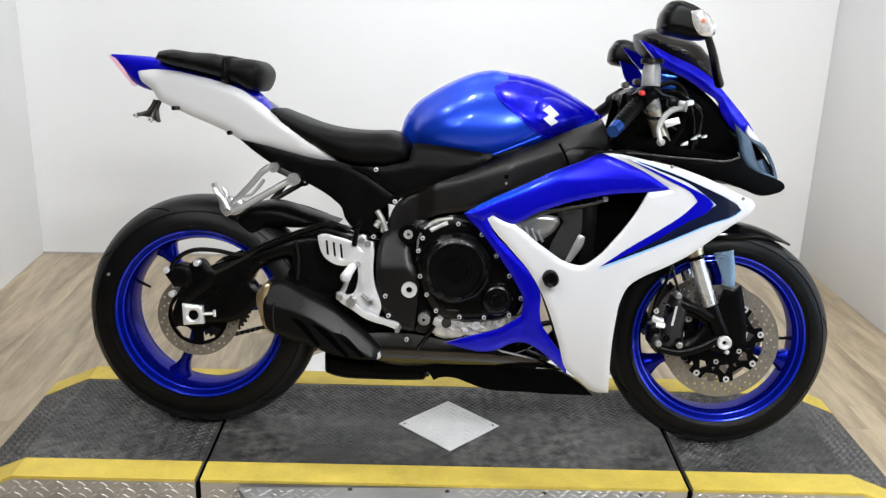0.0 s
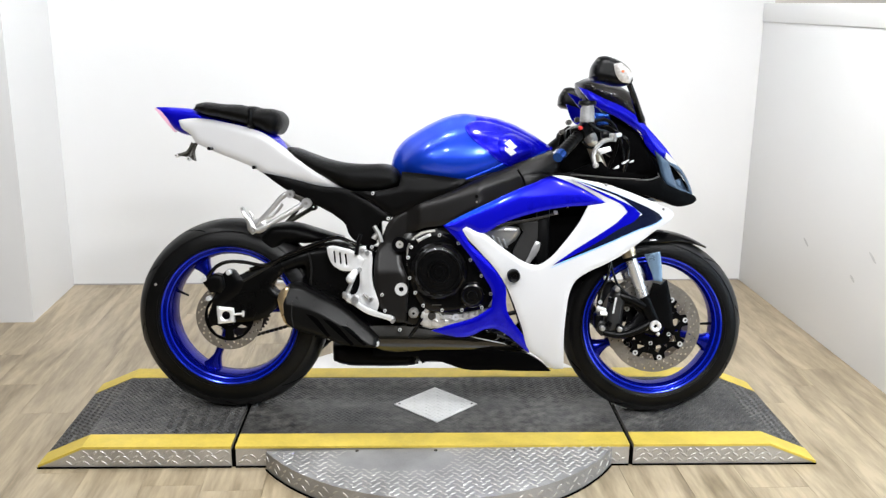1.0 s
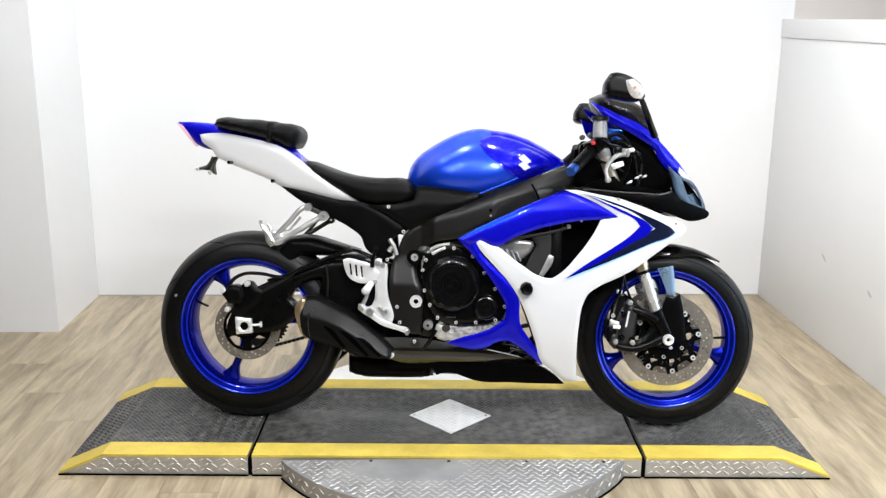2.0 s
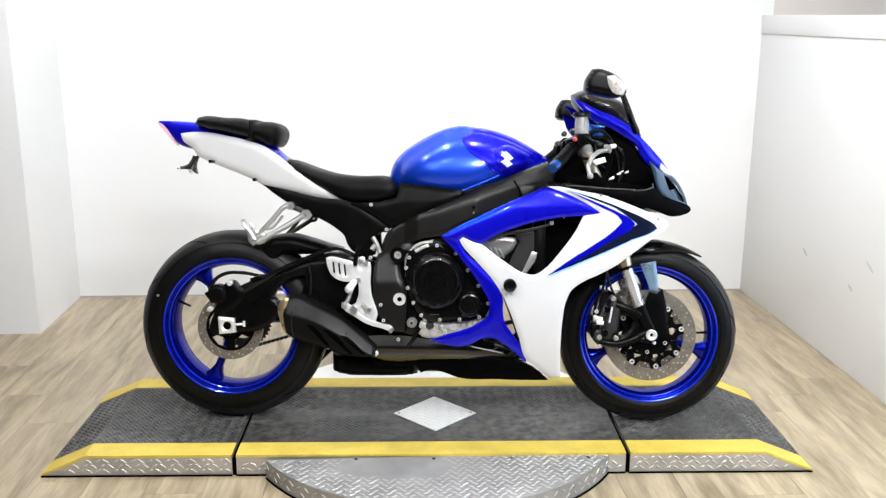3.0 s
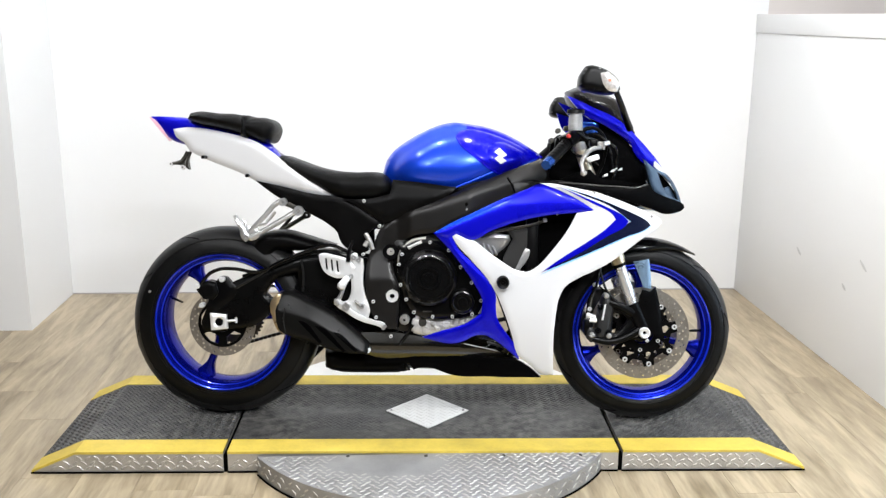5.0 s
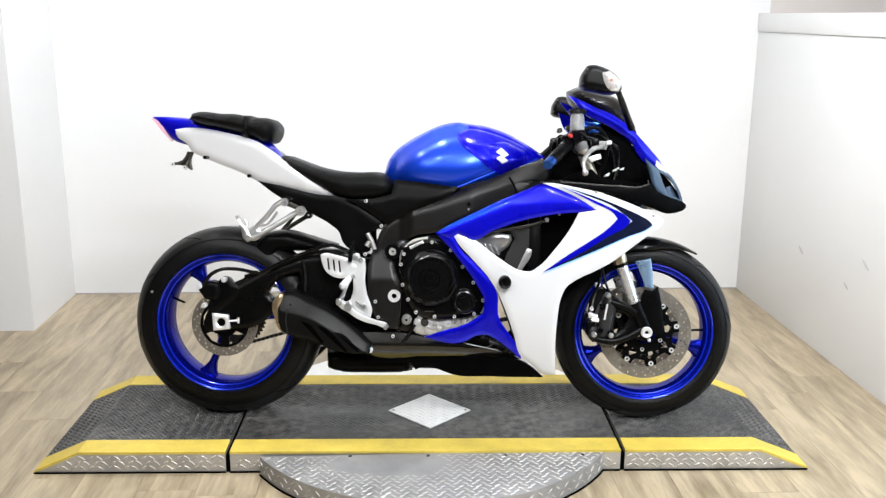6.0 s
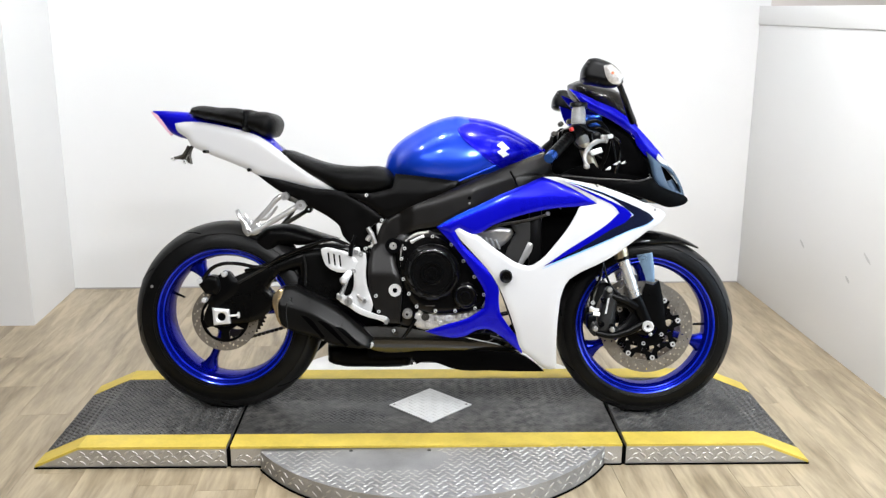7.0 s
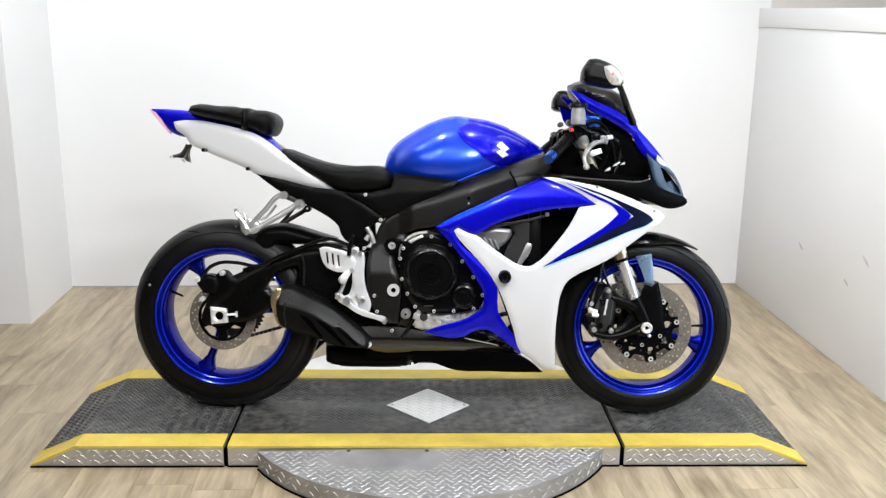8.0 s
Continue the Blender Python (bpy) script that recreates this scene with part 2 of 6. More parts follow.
CHAINM = mat("chain_steel", (0.06, 0.057, 0.05), 0.45, 0.8, var=0.4)
SILENCER = mat("silencer_paint", (0.0039, 0.0038, 0.0036), 0.3, var=0.3, scale=40, bump=0.12, spec=0.14)
INKBLUE = mat("ink_blue_stripe", (0.003, 0.005, 0.02), 0.2, var=0.15, coat=0.3)
RADGREY = mat("radiator_bracket_grey", (0.016, 0.0155, 0.015), 0.45, var=0.3, scale=25, bump=0.1, spec=0.3)
SUMPM = mat("bright_cast_alloy", (0.55, 0.54, 0.52), 0.38, 0.55, var=0.45, scale=55, bump=0.5)
EDGEM = mat("grey_edge", (0.05, 0.048, 0.047), 0.4, var=0.3)
STANCH = mat("fork_chrome", (0.78, 0.78, 0.78), 0.28, 0.75, var=0.1)
# Paler steel for the inlay plate; on the turntable it carries the rear's brightness.
PALE = mat("pale_steel", (0.74, 0.735, 0.72), 0.45, 0.3, var=0.12, scale=9, bump=0.15)
# Base colour holds the window's pale blue reflection on chin and mudguard.
EARM = mat("pale_blue_reflection", (0.2, 0.3, 0.42), 0.3, 0.5, var=0.15, coat=0.4)
SIDESTEEL = mat("polished_tread_steel", (0.5, 0.485, 0.46), 0.45, 0.72, var=0.25, scale=9, bump=0.25)
RIMLIP = mat("rim_lip_blue", (0.008, 0.03, 0.62), 0.16, 0.5, var=0.1, coat=1.0)
GOLDRING = mat("heat_tinted_metal", (0.5, 0.39, 0.24), 0.28, 0.9, var=0.25, scale=30)
SWARM = mat("swing_arm_black", (0.0018, 0.0018, 0.0018), 0.28, var=0.3, scale=14, bump=0.1, spec=0.14)
SHADOWGAP = mat("grey_shadow_gap", (0.36, 0.345, 0.33), 0.8)
HANGER = mat("satin_alloy", (0.52, 0.52, 0.52), 0.3, 0.8, var=0.2, bump=0.05)
PANE = glass_material("window_glass", (0.95, 0.98, 1.0))

# ---- shape helpers ----


def part(name, bm, material, parent=None, label="", angle=40):
    """Links a bmesh as one smooth mesh object, under a thing or a part."""
    me = bpy.data.meshes.new(name)
    bmesh.ops.recalc_face_normals(bm, faces=bm.faces)
    bm.to_mesh(me)
    bm.free()
    me.materials.append(material)
    me.polygons.foreach_set("use_smooth", [True] * len(me.polygons))
    me.set_sharp_from_angle(angle=radians(angle))
    ob = new(name, me)
    ob.parent = parent
    if label:
        ob["label"] = label
    return ob


def share(name, me, m, parent):
    ob = new(name, me)
    ob.parent = parent
    ob.matrix_basis = m
    return ob


def box(x0, x1, y0, y1, z0, z1, bevel=0.0, bm=None, seg=2):
    bm = bm or bmesh.new()
    made = bmesh.ops.create_cube(bm, size=1, matrix=Matrix.LocRotScale(((x0 + x1) / 2, (y0 + y1) / 2, (z0 + z1) / 2), None, (x1 - x0, y1 - y0, z1 - z0)))
    if bevel:
        edges = list({e for v in made["verts"] for e in v.link_edges})
        bmesh.ops.bevel(bm, geom=edges, offset=bevel, segments=seg, profile=0.5, affect="EDGES")
    return bm


def curve(points, step, closed=True, sharp=48):
    """A smooth line through the points that keeps its sharp corners."""
    p = [np.array(q, float) for q in points]
    n = len(p)

    def tangent(i):
        a, b, c = p[(i - 1) % n], p[i], p[(i + 1) % n]
        if not closed and i in (0, n - 1):
            return None
        u, v = b - a, c - b
        lu, lv = np.linalg.norm(u), np.linalg.norm(v)
        if np.degrees(np.arccos(np.clip(u @ v / (lu * lv), -1, 1))) > sharp:
            return None
        t = u / lu * lv + v / lv * lu
        return t / (np.linalg.norm(t) + 1e-9)

    out = []
    for i in range(n if closed else n - 1):
        a, b = p[i], p[(i + 1) % n]
        d = np.linalg.norm(b - a)
        ta, tb = tangent(i), tangent((i + 1) % n)
        ta = (b - a) / d if ta is None else ta
        tb = (b - a) / d if tb is None else tb
        k = max(1, int(round(d / step)))
        for j in range(k):
            s = j / k
            out.append((2 * s**3 - 3 * s**2 + 1) * a + (s**3 - 2 * s**2 + s) * d * ta + (3 * s**2 - 2 * s**3) * b + (s**3 - s**2) * d * tb)
    if not closed:
        out.append(p[-1])
    return np.array(out)


def inside(px, pz, poly):
    hit = np.zeros(len(px), bool)
    a, b = poly, np.roll(poly, -1, 0)
    for (x1, z1), (x2, z2) in zip(a, b):
        cross = ((z1 > pz) != (z2 > pz)) & (px < (x2 - x1) * (pz - z1) / (z2 - z1 + 1e-12) + x1)
        hit ^= cross
    return hit


def edge_distance(pts, poly):
    a, b = poly, np.roll(poly, -1, 0)
    best = np.full(len(pts), 9.0)
    for p, q in zip(a, b):
        d = q - p
        s = np.clip(((pts - p) @ d) / (d @ d + 1e-12), 0, 1)
        best = np.minimum(best, np.hypot(*(pts - p - s[:, None] * d).T))
    return best


def tile(outline, step, holes=()):
    """Triangles that fill an outline: points, faces, distance to the edge, rim loops."""
    from mathutils.geometry import delaunay_2d_cdt
    loops = [curve(outline, step)] + [np.array(h, float) for h in holes]
    poly = loops[0]
    lo, hi = poly.min(0), poly.max(0)
    gx, gz = np.meshgrid(np.arange(lo[0], hi[0], step), np.arange(lo[1], hi[1], step * 0.87))
    gx[1::2] += step / 2
    g = np.stack([gx.ravel(), gz.ravel()], 1)
    keep = inside(g[:, 0], g[:, 1], poly) & (edge_distance(g, poly) > step * 0.55)
    for h in loops[1:]:
        keep &= ~inside(g[:, 0], g[:, 1], h) & (edge_distance(g, h) > step * 0.4)
    pts = np.concatenate(loops + [g[keep]])
    edges, rims, at = [], [], 0
    for lp in loops:
        idx = list(range(at, at + len(lp)))
        edges += list(zip(idx, idx[1:] + idx[:1]))
        rims.append(idx)
        at += len(lp)
    vs, _, faces, _, _, _ = delaunay_2d_cdt([Vector(p) for p in pts], edges, [], 0, 1e-7)
    q = np.array([tuple(v) for v in vs])
    f = np.array([list(t) for t in faces if len(t) == 3])
    c = q[f].mean(1)
    ok = inside(c[:, 0], c[:, 1], poly)
    for h in loops[1:]:
        ok &= ~inside(c[:, 0], c[:, 1], h)
    d = edge_distance(q, poly)
    for h in loops[1:]:
        d = np.minimum(d, edge_distance(q, h))
    return q, f[ok], d


def shell(q, f, front, back):
    """A closed skin between two depths over the same triangles."""
    bm = bmesh.new()
    a = [bm.verts.new((x, y, z)) for (x, z), y in zip(q, front)]
    b = [bm.verts.new((x, y, z)) for (x, z), y in zip(q, back)]
    count = {}
    for t in f:
        i, j, k = (int(v) for v in t)
        try:
            bm.faces.new((a[i], a[j], a[k]))
            bm.faces.new((b[k], b[j], b[i]))
        except ValueError:
            continue
        for e in ((i, j), (j, k), (k, i)):
            count[e] = 1
    for (i, j) in list(count):
        if (j, i) not in count:
            bm.faces.new((a[j], a[i], b[i], b[j]))
    loose = [v for v in bm.verts if not v.link_faces]
    bmesh.ops.delete(bm, geom=loose, context="VERTS")
    return bm


def panel(outline, depth, thick=0.004, roll=0.003, reach=0.012, step=0.012, side=-1, holes=()):
    """A curved cover of some thickness with rolled edges; depth: how far it stands out from the middle plane."""
    q, f, d = tile(outline, step, holes)
    w = np.array([depth(x, z) if callable(depth) else depth for x, z in q])
    w = w - roll * (1 - np.minimum(d / reach, 1)) ** 2
    return shell(q, f, side * w, side * (w - thick))


def pillow(outline, half, reach, step=0.012, power=0.5, low=0.0):
    """A body that swells from its outline to both sides."""
    q, f, d = tile(outline, step)
    k = (1 - (1 - np.minimum(d / reach, 1)) ** 2) ** power
    w = np.array([half(x, z) if callable(half) else half for x, z in q]) * (low + (1 - low) * k)
    return shell(q, f, -w - 1e-4, w + 1e-4)


def lathe(profile, segs=64, at=(0, 0, 0), bm=None, closed=True):
    """A turned body about the y axis from (radius, y) pairs."""
    bm = bm or bmesh.new()
    rings = []
    for i in range(segs):
        a = 2 * math.pi * i / segs
        rings.append([bm.verts.new((at[0] + r * math.cos(a), at[1] + y, at[2] + r * math.sin(a))) for r, y in profile])
    n = len(profile)
    for i in range(segs):
        a, b = rings[i], rings[(i + 1) % segs]
        for j in range(n if closed else n - 1):
            k = (j + 1) % n
            bm.faces.new((a[j], a[k], b[k], b[j]))
    return bm


def drum(r, y0, y1, at=(0, 0), bevel=0.002, segs=28, bm=None):
    """A turned disc or boss with eased edges, axis across the machine."""
    e = 0.0004
    return lathe([(e, y0), (r - bevel, y0), (r, y0 + bevel * (1 if y1 > y0 else -1)), (r, y1 - bevel * (1 if y1 > y0 else -1)), (r - bevel, y1), (e, y1)], segs, (at[0], 0, at[1]), bm, closed=False)


def ring(r0, r1, y0, y1, at=(0, 0), segs=40, bm=None):
    return lathe([(r0, y0), (r1, y0), (r1, y1), (r0, y1)], segs, (at[0], 0, at[1]), bm)


def tube(points, radius, segs=10, step=0.02, bm=None, smooth=True):
    """A round bar along a line; radius: one number or one for each end."""
    bm = bm or bmesh.new()
    p = curve(points, step, closed=False, sharp=100) if smooth else np.array(points, float)
    r = np.linspace(*radius, len(p)) if isinstance(radius, tuple) else np.full(len(p), radius)
    rings = []
    up = None
    for i, c in enumerate(p):
        d = Vector(p[min(i + 1, len(p) - 1)] - p[max(i - 1, 0)]).normalized()
        if up is None:
            up = d.orthogonal().normalized()
        up = (up - d * up.dot(d)).normalized()
        side = d.cross(up)
        rings.append([bm.verts.new(Vector(c) + float(r[i]) * (math.cos(2 * math.pi * k / segs) * up + math.sin(2 * math.pi * k / segs) * side)) for k in range(segs)])
    for a, b in zip(rings, rings[1:]):
        for k in range(segs):
            bm.faces.new((a[k], a[(k + 1) % segs], b[(k + 1) % segs], b[k]))
    bm.faces.new(rings[0])
    bm.faces.new(rings[-1])
    return bm


def prism(points, z0, z1, bm=None):
    """An upright block over a flat outline (x, y)."""
    bm = bm or bmesh.new()
    a = [bm.verts.new((x, y, z0)) for x, y in points]
    b = [bm.verts.new((x, y, z1)) for x, y in points]
    bm.faces.new(a[::-1])
    bm.faces.new(b)
    for i in range(len(a)):
        j = (i + 1) % len(a)
        bm.faces.new((a[i], a[j], b[j], b[i]))
    return bm


def thing(name, m, label, category, kind="", group=""):
    ob = new(name)
    ob.matrix_world = m
    ob.empty_display_size = 0.1
    return tagged(ob, label, category, group, kind)


# ---- room ----
BACK, RETURN_X, RETURN_Y, PART_X = 1.672, -1.7425, 1.107, 1.6875
WEST, EAST, SOUTH, TOP = -3.4, 3.4, -4.6, 2.75


def board(name, bm, material, label, category="wall"):
    return tagged(part(name, bm, material), label, category, kind="structure")


board("wall_north", box(RETURN_X - 0.1, PART_X + 0.05, BACK, BACK + 0.12, 0, TOP), WALL, "plain white painted wall behind the motorcycle")
board("wall_northeast", box(PART_X + 0.05, 3.5, BACK, BACK + 0.12, 0, TOP), BEIGE, "beige painted wall beyond the partition")
board("wall_northwest", box(WEST - 0.1, RETURN_X, RETURN_Y, BACK - 0.002, 0, TOP), WALL, "white painted wall projection beside the display bay")

END = 0.08
half_wall = board("wall_east_partition", box(PART_X, PART_X + 0.1, END, BACK - 0.002, 0, 1.3245, 0.002), WALL, "white painted half-height partition with a cap board")
tagged(part("cap_board", box(PART_X - 0.007, PART_X + 0.107, END - 0.007, BACK - 0.003, 1.3247, 1.4135, 0.0025), WALL, half_wall), "white cap board along the partition's top")
for sy, sz, sl in ((0.96, 0.388, 0.03), (0.53, 0.348, 0.022), (0.40, 0.47, 0.035)):
    mark = bmesh.new()
    bmesh.ops.create_icosphere(mark, subdivisions=2, radius=1, matrix=Matrix.LocRotScale((PART_X, sy, sz), Euler((0.5, 0, 0)), (0.0006, sl, 0.007)))
    part("scuff", mark, SCUFF, half_wall, "faint grey scuff")
shopfront = thing("window_2", pose(1.79, -0.86, 1.15), "tall glazed shopfront with a slim white frame", "window", "structure")
for y0, y1, z0, z1 in ((-0.93, -0.88, -1.15, 0.95), (0.88, 0.925, -1.15, 0.95), (-0.88, 0.88, -1.15, -0.9), (-0.88, 0.88, 0.9, 0.95), (-0.02, 0.02, -0.9, 0.9)):
    part("window_frame", box(-0.03, 0.03, y0, y1, z0, z1, 0.004), WALL, shopfront)
for y0 in (-0.88, 0.02):
    pane = part("pane", box(-0.004, 0.004, y0, y0 + 0.86, -0.9, 0.9), PANE, shopfront)
    pane.visible_shadow = False
# Unseen walls, added and kept dark so that black parts reflect little.
board("wall_south", box(WEST - 0.1, EAST + 0.1, SOUTH - 0.12, SOUTH, 0, TOP), DARKWALL, "unseen dark wall added opposite the display bay")
board("wall_west", box(WEST - 0.12, WEST, SOUTH, RETURN_Y, 0, TOP), DARKWALL, "unseen dark side wall added to the showroom")
east = box(EAST, EAST + 0.12, -0.3, BACK, 0, TOP)
box(EAST, EAST + 0.12, SOUTH, -2.9, 0, TOP, bm=east)
box(EAST, EAST + 0.12, -2.9, -0.3, 0, 0.6, bm=east)
box(EAST, EAST + 0.12, -2.9, -0.3, 2.3, TOP, bm=east)
board("wall_east", east, BEIGE, "beige painted showroom wall with a wide window opening")
board("ceiling", box(WEST - 0.1, EAST + 0.1, SOUTH - 0.1, BACK + 0.1, TOP, TOP + 0.1), CEIL, "plain grey flat ceiling", "ceiling")
window = thing("window_1", pose(EAST + 0.06, -1.6, 1.45), "wide showroom window with a slim frame", "window", "structure")
for y0, y1, z0, z1 in ((-1.3, -1.25, -0.85, 0.85), (1.25, 1.3, -0.85, 0.85), (-1.25, 1.25, -0.85, -0.8), (-1.25, 1.25, 0.8, 0.85), (-0.025, 0.025, -0.8, 0.8)):
    part("window_frame", box(-0.03, 0.03, y0, y1, z0, z1, 0.004), WALL, window)
for y0 in (-1.25, 0.025):
    pane = part("pane", box(-0.004, 0.004, y0, y0 + 1.225, -0.8, 0.8), PANE, window)
    pane.visible_shadow = False
# Grey strip that draws the shaded joint of wall and floor.
board("wall_foot_line", box(RETURN_X, PART_X - 0.002, BACK - 0.006, BACK - 0.001, 0.0, 0.006), SHADOWGAP, "thin grey strip for the shadow line along the wall's foot", "trim")

# A housing for each lamp, the added partition ones too.
for lx, ly in SPOTS:
    spot = thing("ceiling_spot", pose(lx, ly, 2.66), "small round ceiling spotlight, switched on", "spotlight", group="ceiling spotlights")
    part("housing", lathe([(0.02, 0.0), (0.06, 0.0), (0.075, -0.03), (0.075, -0.09), (0.062, -0.09), (0.058, -0.03)], 24), BLACKM, spot).matrix_basis = pose(0, 0, 0, -90)

floor = tagged(part("floor", box(WEST - 0.1, EAST + 0.1, SOUTH - 0.1, BACK + 0.1, -0.12, -0.0045), JOINT), "grey-brown oak-look plank floor", "floor", kind="structure")

# ---- display platform ----
PZ, FX, FY = 0.0705, -0.02, 0.016
YAW = pose(FX, FY, 0, 0, 0, -1.75)
HALF = 0.313


def smooth(a, b, v):
    k = min(1, max(0, (v - a) / (b - a)))
    return k * k * (3 - 2 * k)


def top_wear(x, y):
    """How far the tread is rubbed flat where tyres and boots pass: the front half of the platform, in uneven patches."""
    patch = noise.noise(Vector((x * 5.5, y * 7, 1.7))) + 0.5 * noise.noise(Vector((x * 17, y * 17, 4.1)))
    island = math.exp(-((x + 0.27) / 0.09) ** 2 - ((y + 0.09) / 0.05) ** 2)
    return min(0.86, max(0, smooth(0.10, -0.02, y) * smooth(0.72, 0.52, abs(x)) * (1.15 - 1.3 * island) + 0.55 * patch - 0.1))


def disc_wear(x, y):
    patch = noise.noise(Vector((x * 6, y * 6, 8.3)))
    return min(1, max(0, 1.5 * math.exp(-((x + 0.15) / 0.24) ** 2 - ((y + 0.38) / 0.11) ** 2) + 0.35 * patch))


def lug_field(poly, pitch, z, size=(0.0115, 0.0036), height=0.0024, bm=None, wear=None):
    """Raised tread lugs, laid crosswise in turn, inside a flat outline (x, y); wear: how far each place is rubbed down."""
    bm = bm or bmesh.new()
    p = np.array(poly, float)
    lo, hi = p.min(0), p.max(0)
    rows = []
    j = 0
    y = lo[1]
    while y < hi[1]:
        i = 0
        x = lo[0]
        while x < hi[0]:
            rows.append((x + (pitch / 2 if j % 2 else 0), y, 1 if (i + j) % 2 else -1))
            x += pitch
            i += 1
        y += pitch * 0.62
        j += 1
    r = np.array(rows)
    ok = inside(r[:, 0], r[:, 1], p) & (edge_distance(r[:, :2], p) > size[0] * 0.75)
    a, b = size
    shape = [(-a, 0), (-a * 0.45, -b), (a * 0.45, -b), (a, 0), (a * 0.45, b), (-a * 0.45, b)]
    for x, y, s in r[ok]:
        left = 1 - (wear(x, y) if wear else 0)
        if left < 0.12:
            continue
        c, n = math.cos(s * 0.62), math.sin(s * 0.62)
        base = [bm.verts.new((x + u * c - v * n, y + u * n + v * c, z)) for u, v in shape]
        topv = [bm.verts.new((x + (u * c - v * n) * 0.62, y + (u * n + v * c) * 0.62, z + height * left)) for u, v in shape]
        bm.faces.new(topv)
        for k in range(6):
            m = (k + 1) % 6
            bm.faces.new((base[k], base[m], topv[m], topv[k]))
    return bm


def plate(points, top, drop, bevel=0.0):
    return prism(points, top - drop, top)


def module(name, x0, x1, toe=None):
    """One steel section of the platform: body, black tread top, two yellow edge bands; toe: where its ramp meets the floor."""
    ob = thing(name, YAW, "low steel platform section, black tread top, yellow painted edges", "platform", group="platform sections")
    e = 0.004

    def skin(y0, y1, lift, drop):
        """A strip of the top that follows the ramp down to its toe."""
        bm = bmesh.new()
        xs = [x0, x1] if toe is None else ([toe, x0, x1] if toe < x0 else [x0, x1, toe])
        zs = [PZ, PZ] if toe is None else ([0.010, PZ, PZ] if toe < x0 else [PZ, PZ, 0.010])
        va = [[bm.verts.new((x, y, z + lift - d)) for x, z in zip(xs, zs)] for y, d in ((y0, 0), (y1, 0), (y1, drop), (y0, drop))]
        for k in range(len(xs) - 1):
            for i in range(4):
                j = (i + 1) % 4
                bm.faces.new((va[i][k], va[i][k + 1], va[j][k + 1], va[j][k]))
        for k in (0, len(xs) - 1):
            bm.faces.new([va[i][k] for i in range(4)])
        return bm, xs, zs
    bm, xs, zs = skin(-HALF, HALF, -e, 0.0)
    bm.free()
    body = bmesh.new()
    rings = [[body.verts.new((x, y, z - e)) for x, z in zip(xs, zs)] + [body.verts.new((xs[-1], y, 0.0)), body.verts.new((xs[0], y, 0.0))] for y in (-HALF, HALF)]
    n = len(rings[0])
    body.faces.new(rings[0])
    body.faces.new(rings[1][::-1])
    for i in range(n):
        j = (i + 1) % n
        body.faces.new((rings[0][i], rings[0][j], rings[1][j], rings[1][i]))
    part("body", body, SIDESTEEL, ob, "bare steel tread-plate body", 20)
    part("tread_top", skin(-HALF + 0.085, HALF - 0.085, 0, e)[0], MAT_BLACK, ob, "worn black tread-plate top", 20)
    part("edge_band", skin(-HALF - 0.002, -HALF + 0.0845, 0.0015, e + 0.004)[0], YELLOW, ob, "yellow painted edge band", 20)
    part("edge_band", skin(HALF - 0.0845, HALF + 0.002, 0.0015, e + 0.004)[0], YELLOW, ob, "yellow painted edge band", 20)
    lugs = part("tread_pattern", lug_field([(x0, -HALF + 0.087), (x1, -HALF + 0.087), (x1, HALF - 0.087), (x0, HALF - 0.087)], 0.0168, PZ, (0.0083, 0.0027), 0.0021, wear=top_wear), MAT_BLACK, ob, "raised black tread lugs", 20)
    tagged(lugs, kind="stuff")
    if toe is not None:
        run = math.hypot(toe - (x0 if toe < x0 else x1), PZ - 0.01)
        fold = math.atan2(PZ - 0.01, abs(toe - (x0 if toe < x0 else x1)))
        lugs = part("tread_pattern", lug_field([(0, -HALF + 0.087), (run, -HALF + 0.087), (run, HALF - 0.087), (0, HALF - 0.087)], 0.0168, 0, (0.0083, 0.0027), 0.0021), MAT_BLACK, ob, "raised black tread lugs", 20)
        lugs.matrix_basis = Matrix.Translation((x0 if toe < x0 else x1, 0, PZ)) @ (Matrix.Rotation(math.pi, 4, "Z") if toe < x0 else Matrix()) @ Matrix.Rotation(fold, 4, "Y")
        tagged(lugs, kind="stuff")
    side_poly = [(x0, 0.003), (x1, 0.003), (x1, PZ - 0.008), (x0, PZ - 0.008)]
    if toe is not None:
        side_poly = [(toe, 0.001), (x1, 0.003), (x1, PZ - 0.008), (x0, PZ - 0.008)] if toe < x0 else [(x0, 0.003), (toe, 0.001), (x1, PZ - 0.008), (x0, PZ - 0.008)]
    lugs = part("side_pattern", lug_field(side_poly, 0.027, 0, (0.0125, 0.0034), 0.002), SIDESTEEL, ob, "raised bright tread lugs", 20)
    lugs.matrix_basis = Matrix.Translation((0, -HALF, 0)) @ Matrix.Rotation(math.pi / 2, 4, "X")
    tagged(lugs, kind="stuff")
    part("foot_strip", box(min(xs) - 0.002, max(xs) + 0.002 if toe is not None and toe > x0 else max(xs), -HALF - 0.004, -HALF - 0.0005, 0.0, 0.005), VOID, ob, "black rubber foot strip")
    return ob


X0, X1 = -0.615, 0.609
centre = module("display_platform", X0, X1)
for gx in (X0 - 0.0135, X1 + 0.0005):
    # Black fill puts the shade of the open gap into its colour.
    part("gap_fill", box(gx, gx + 0.013, -HALF + 0.003, HALF - 0.003, 0.001, PZ - 0.014), VOID, centre, "dark gap between the sections")
module("platform_ramp", X0 - 0.468, X0 - 0.014, X0 - 0.606)
module("platform_ramp", X1 + 0.014, X1 + 0.446, X1 + 0.597)

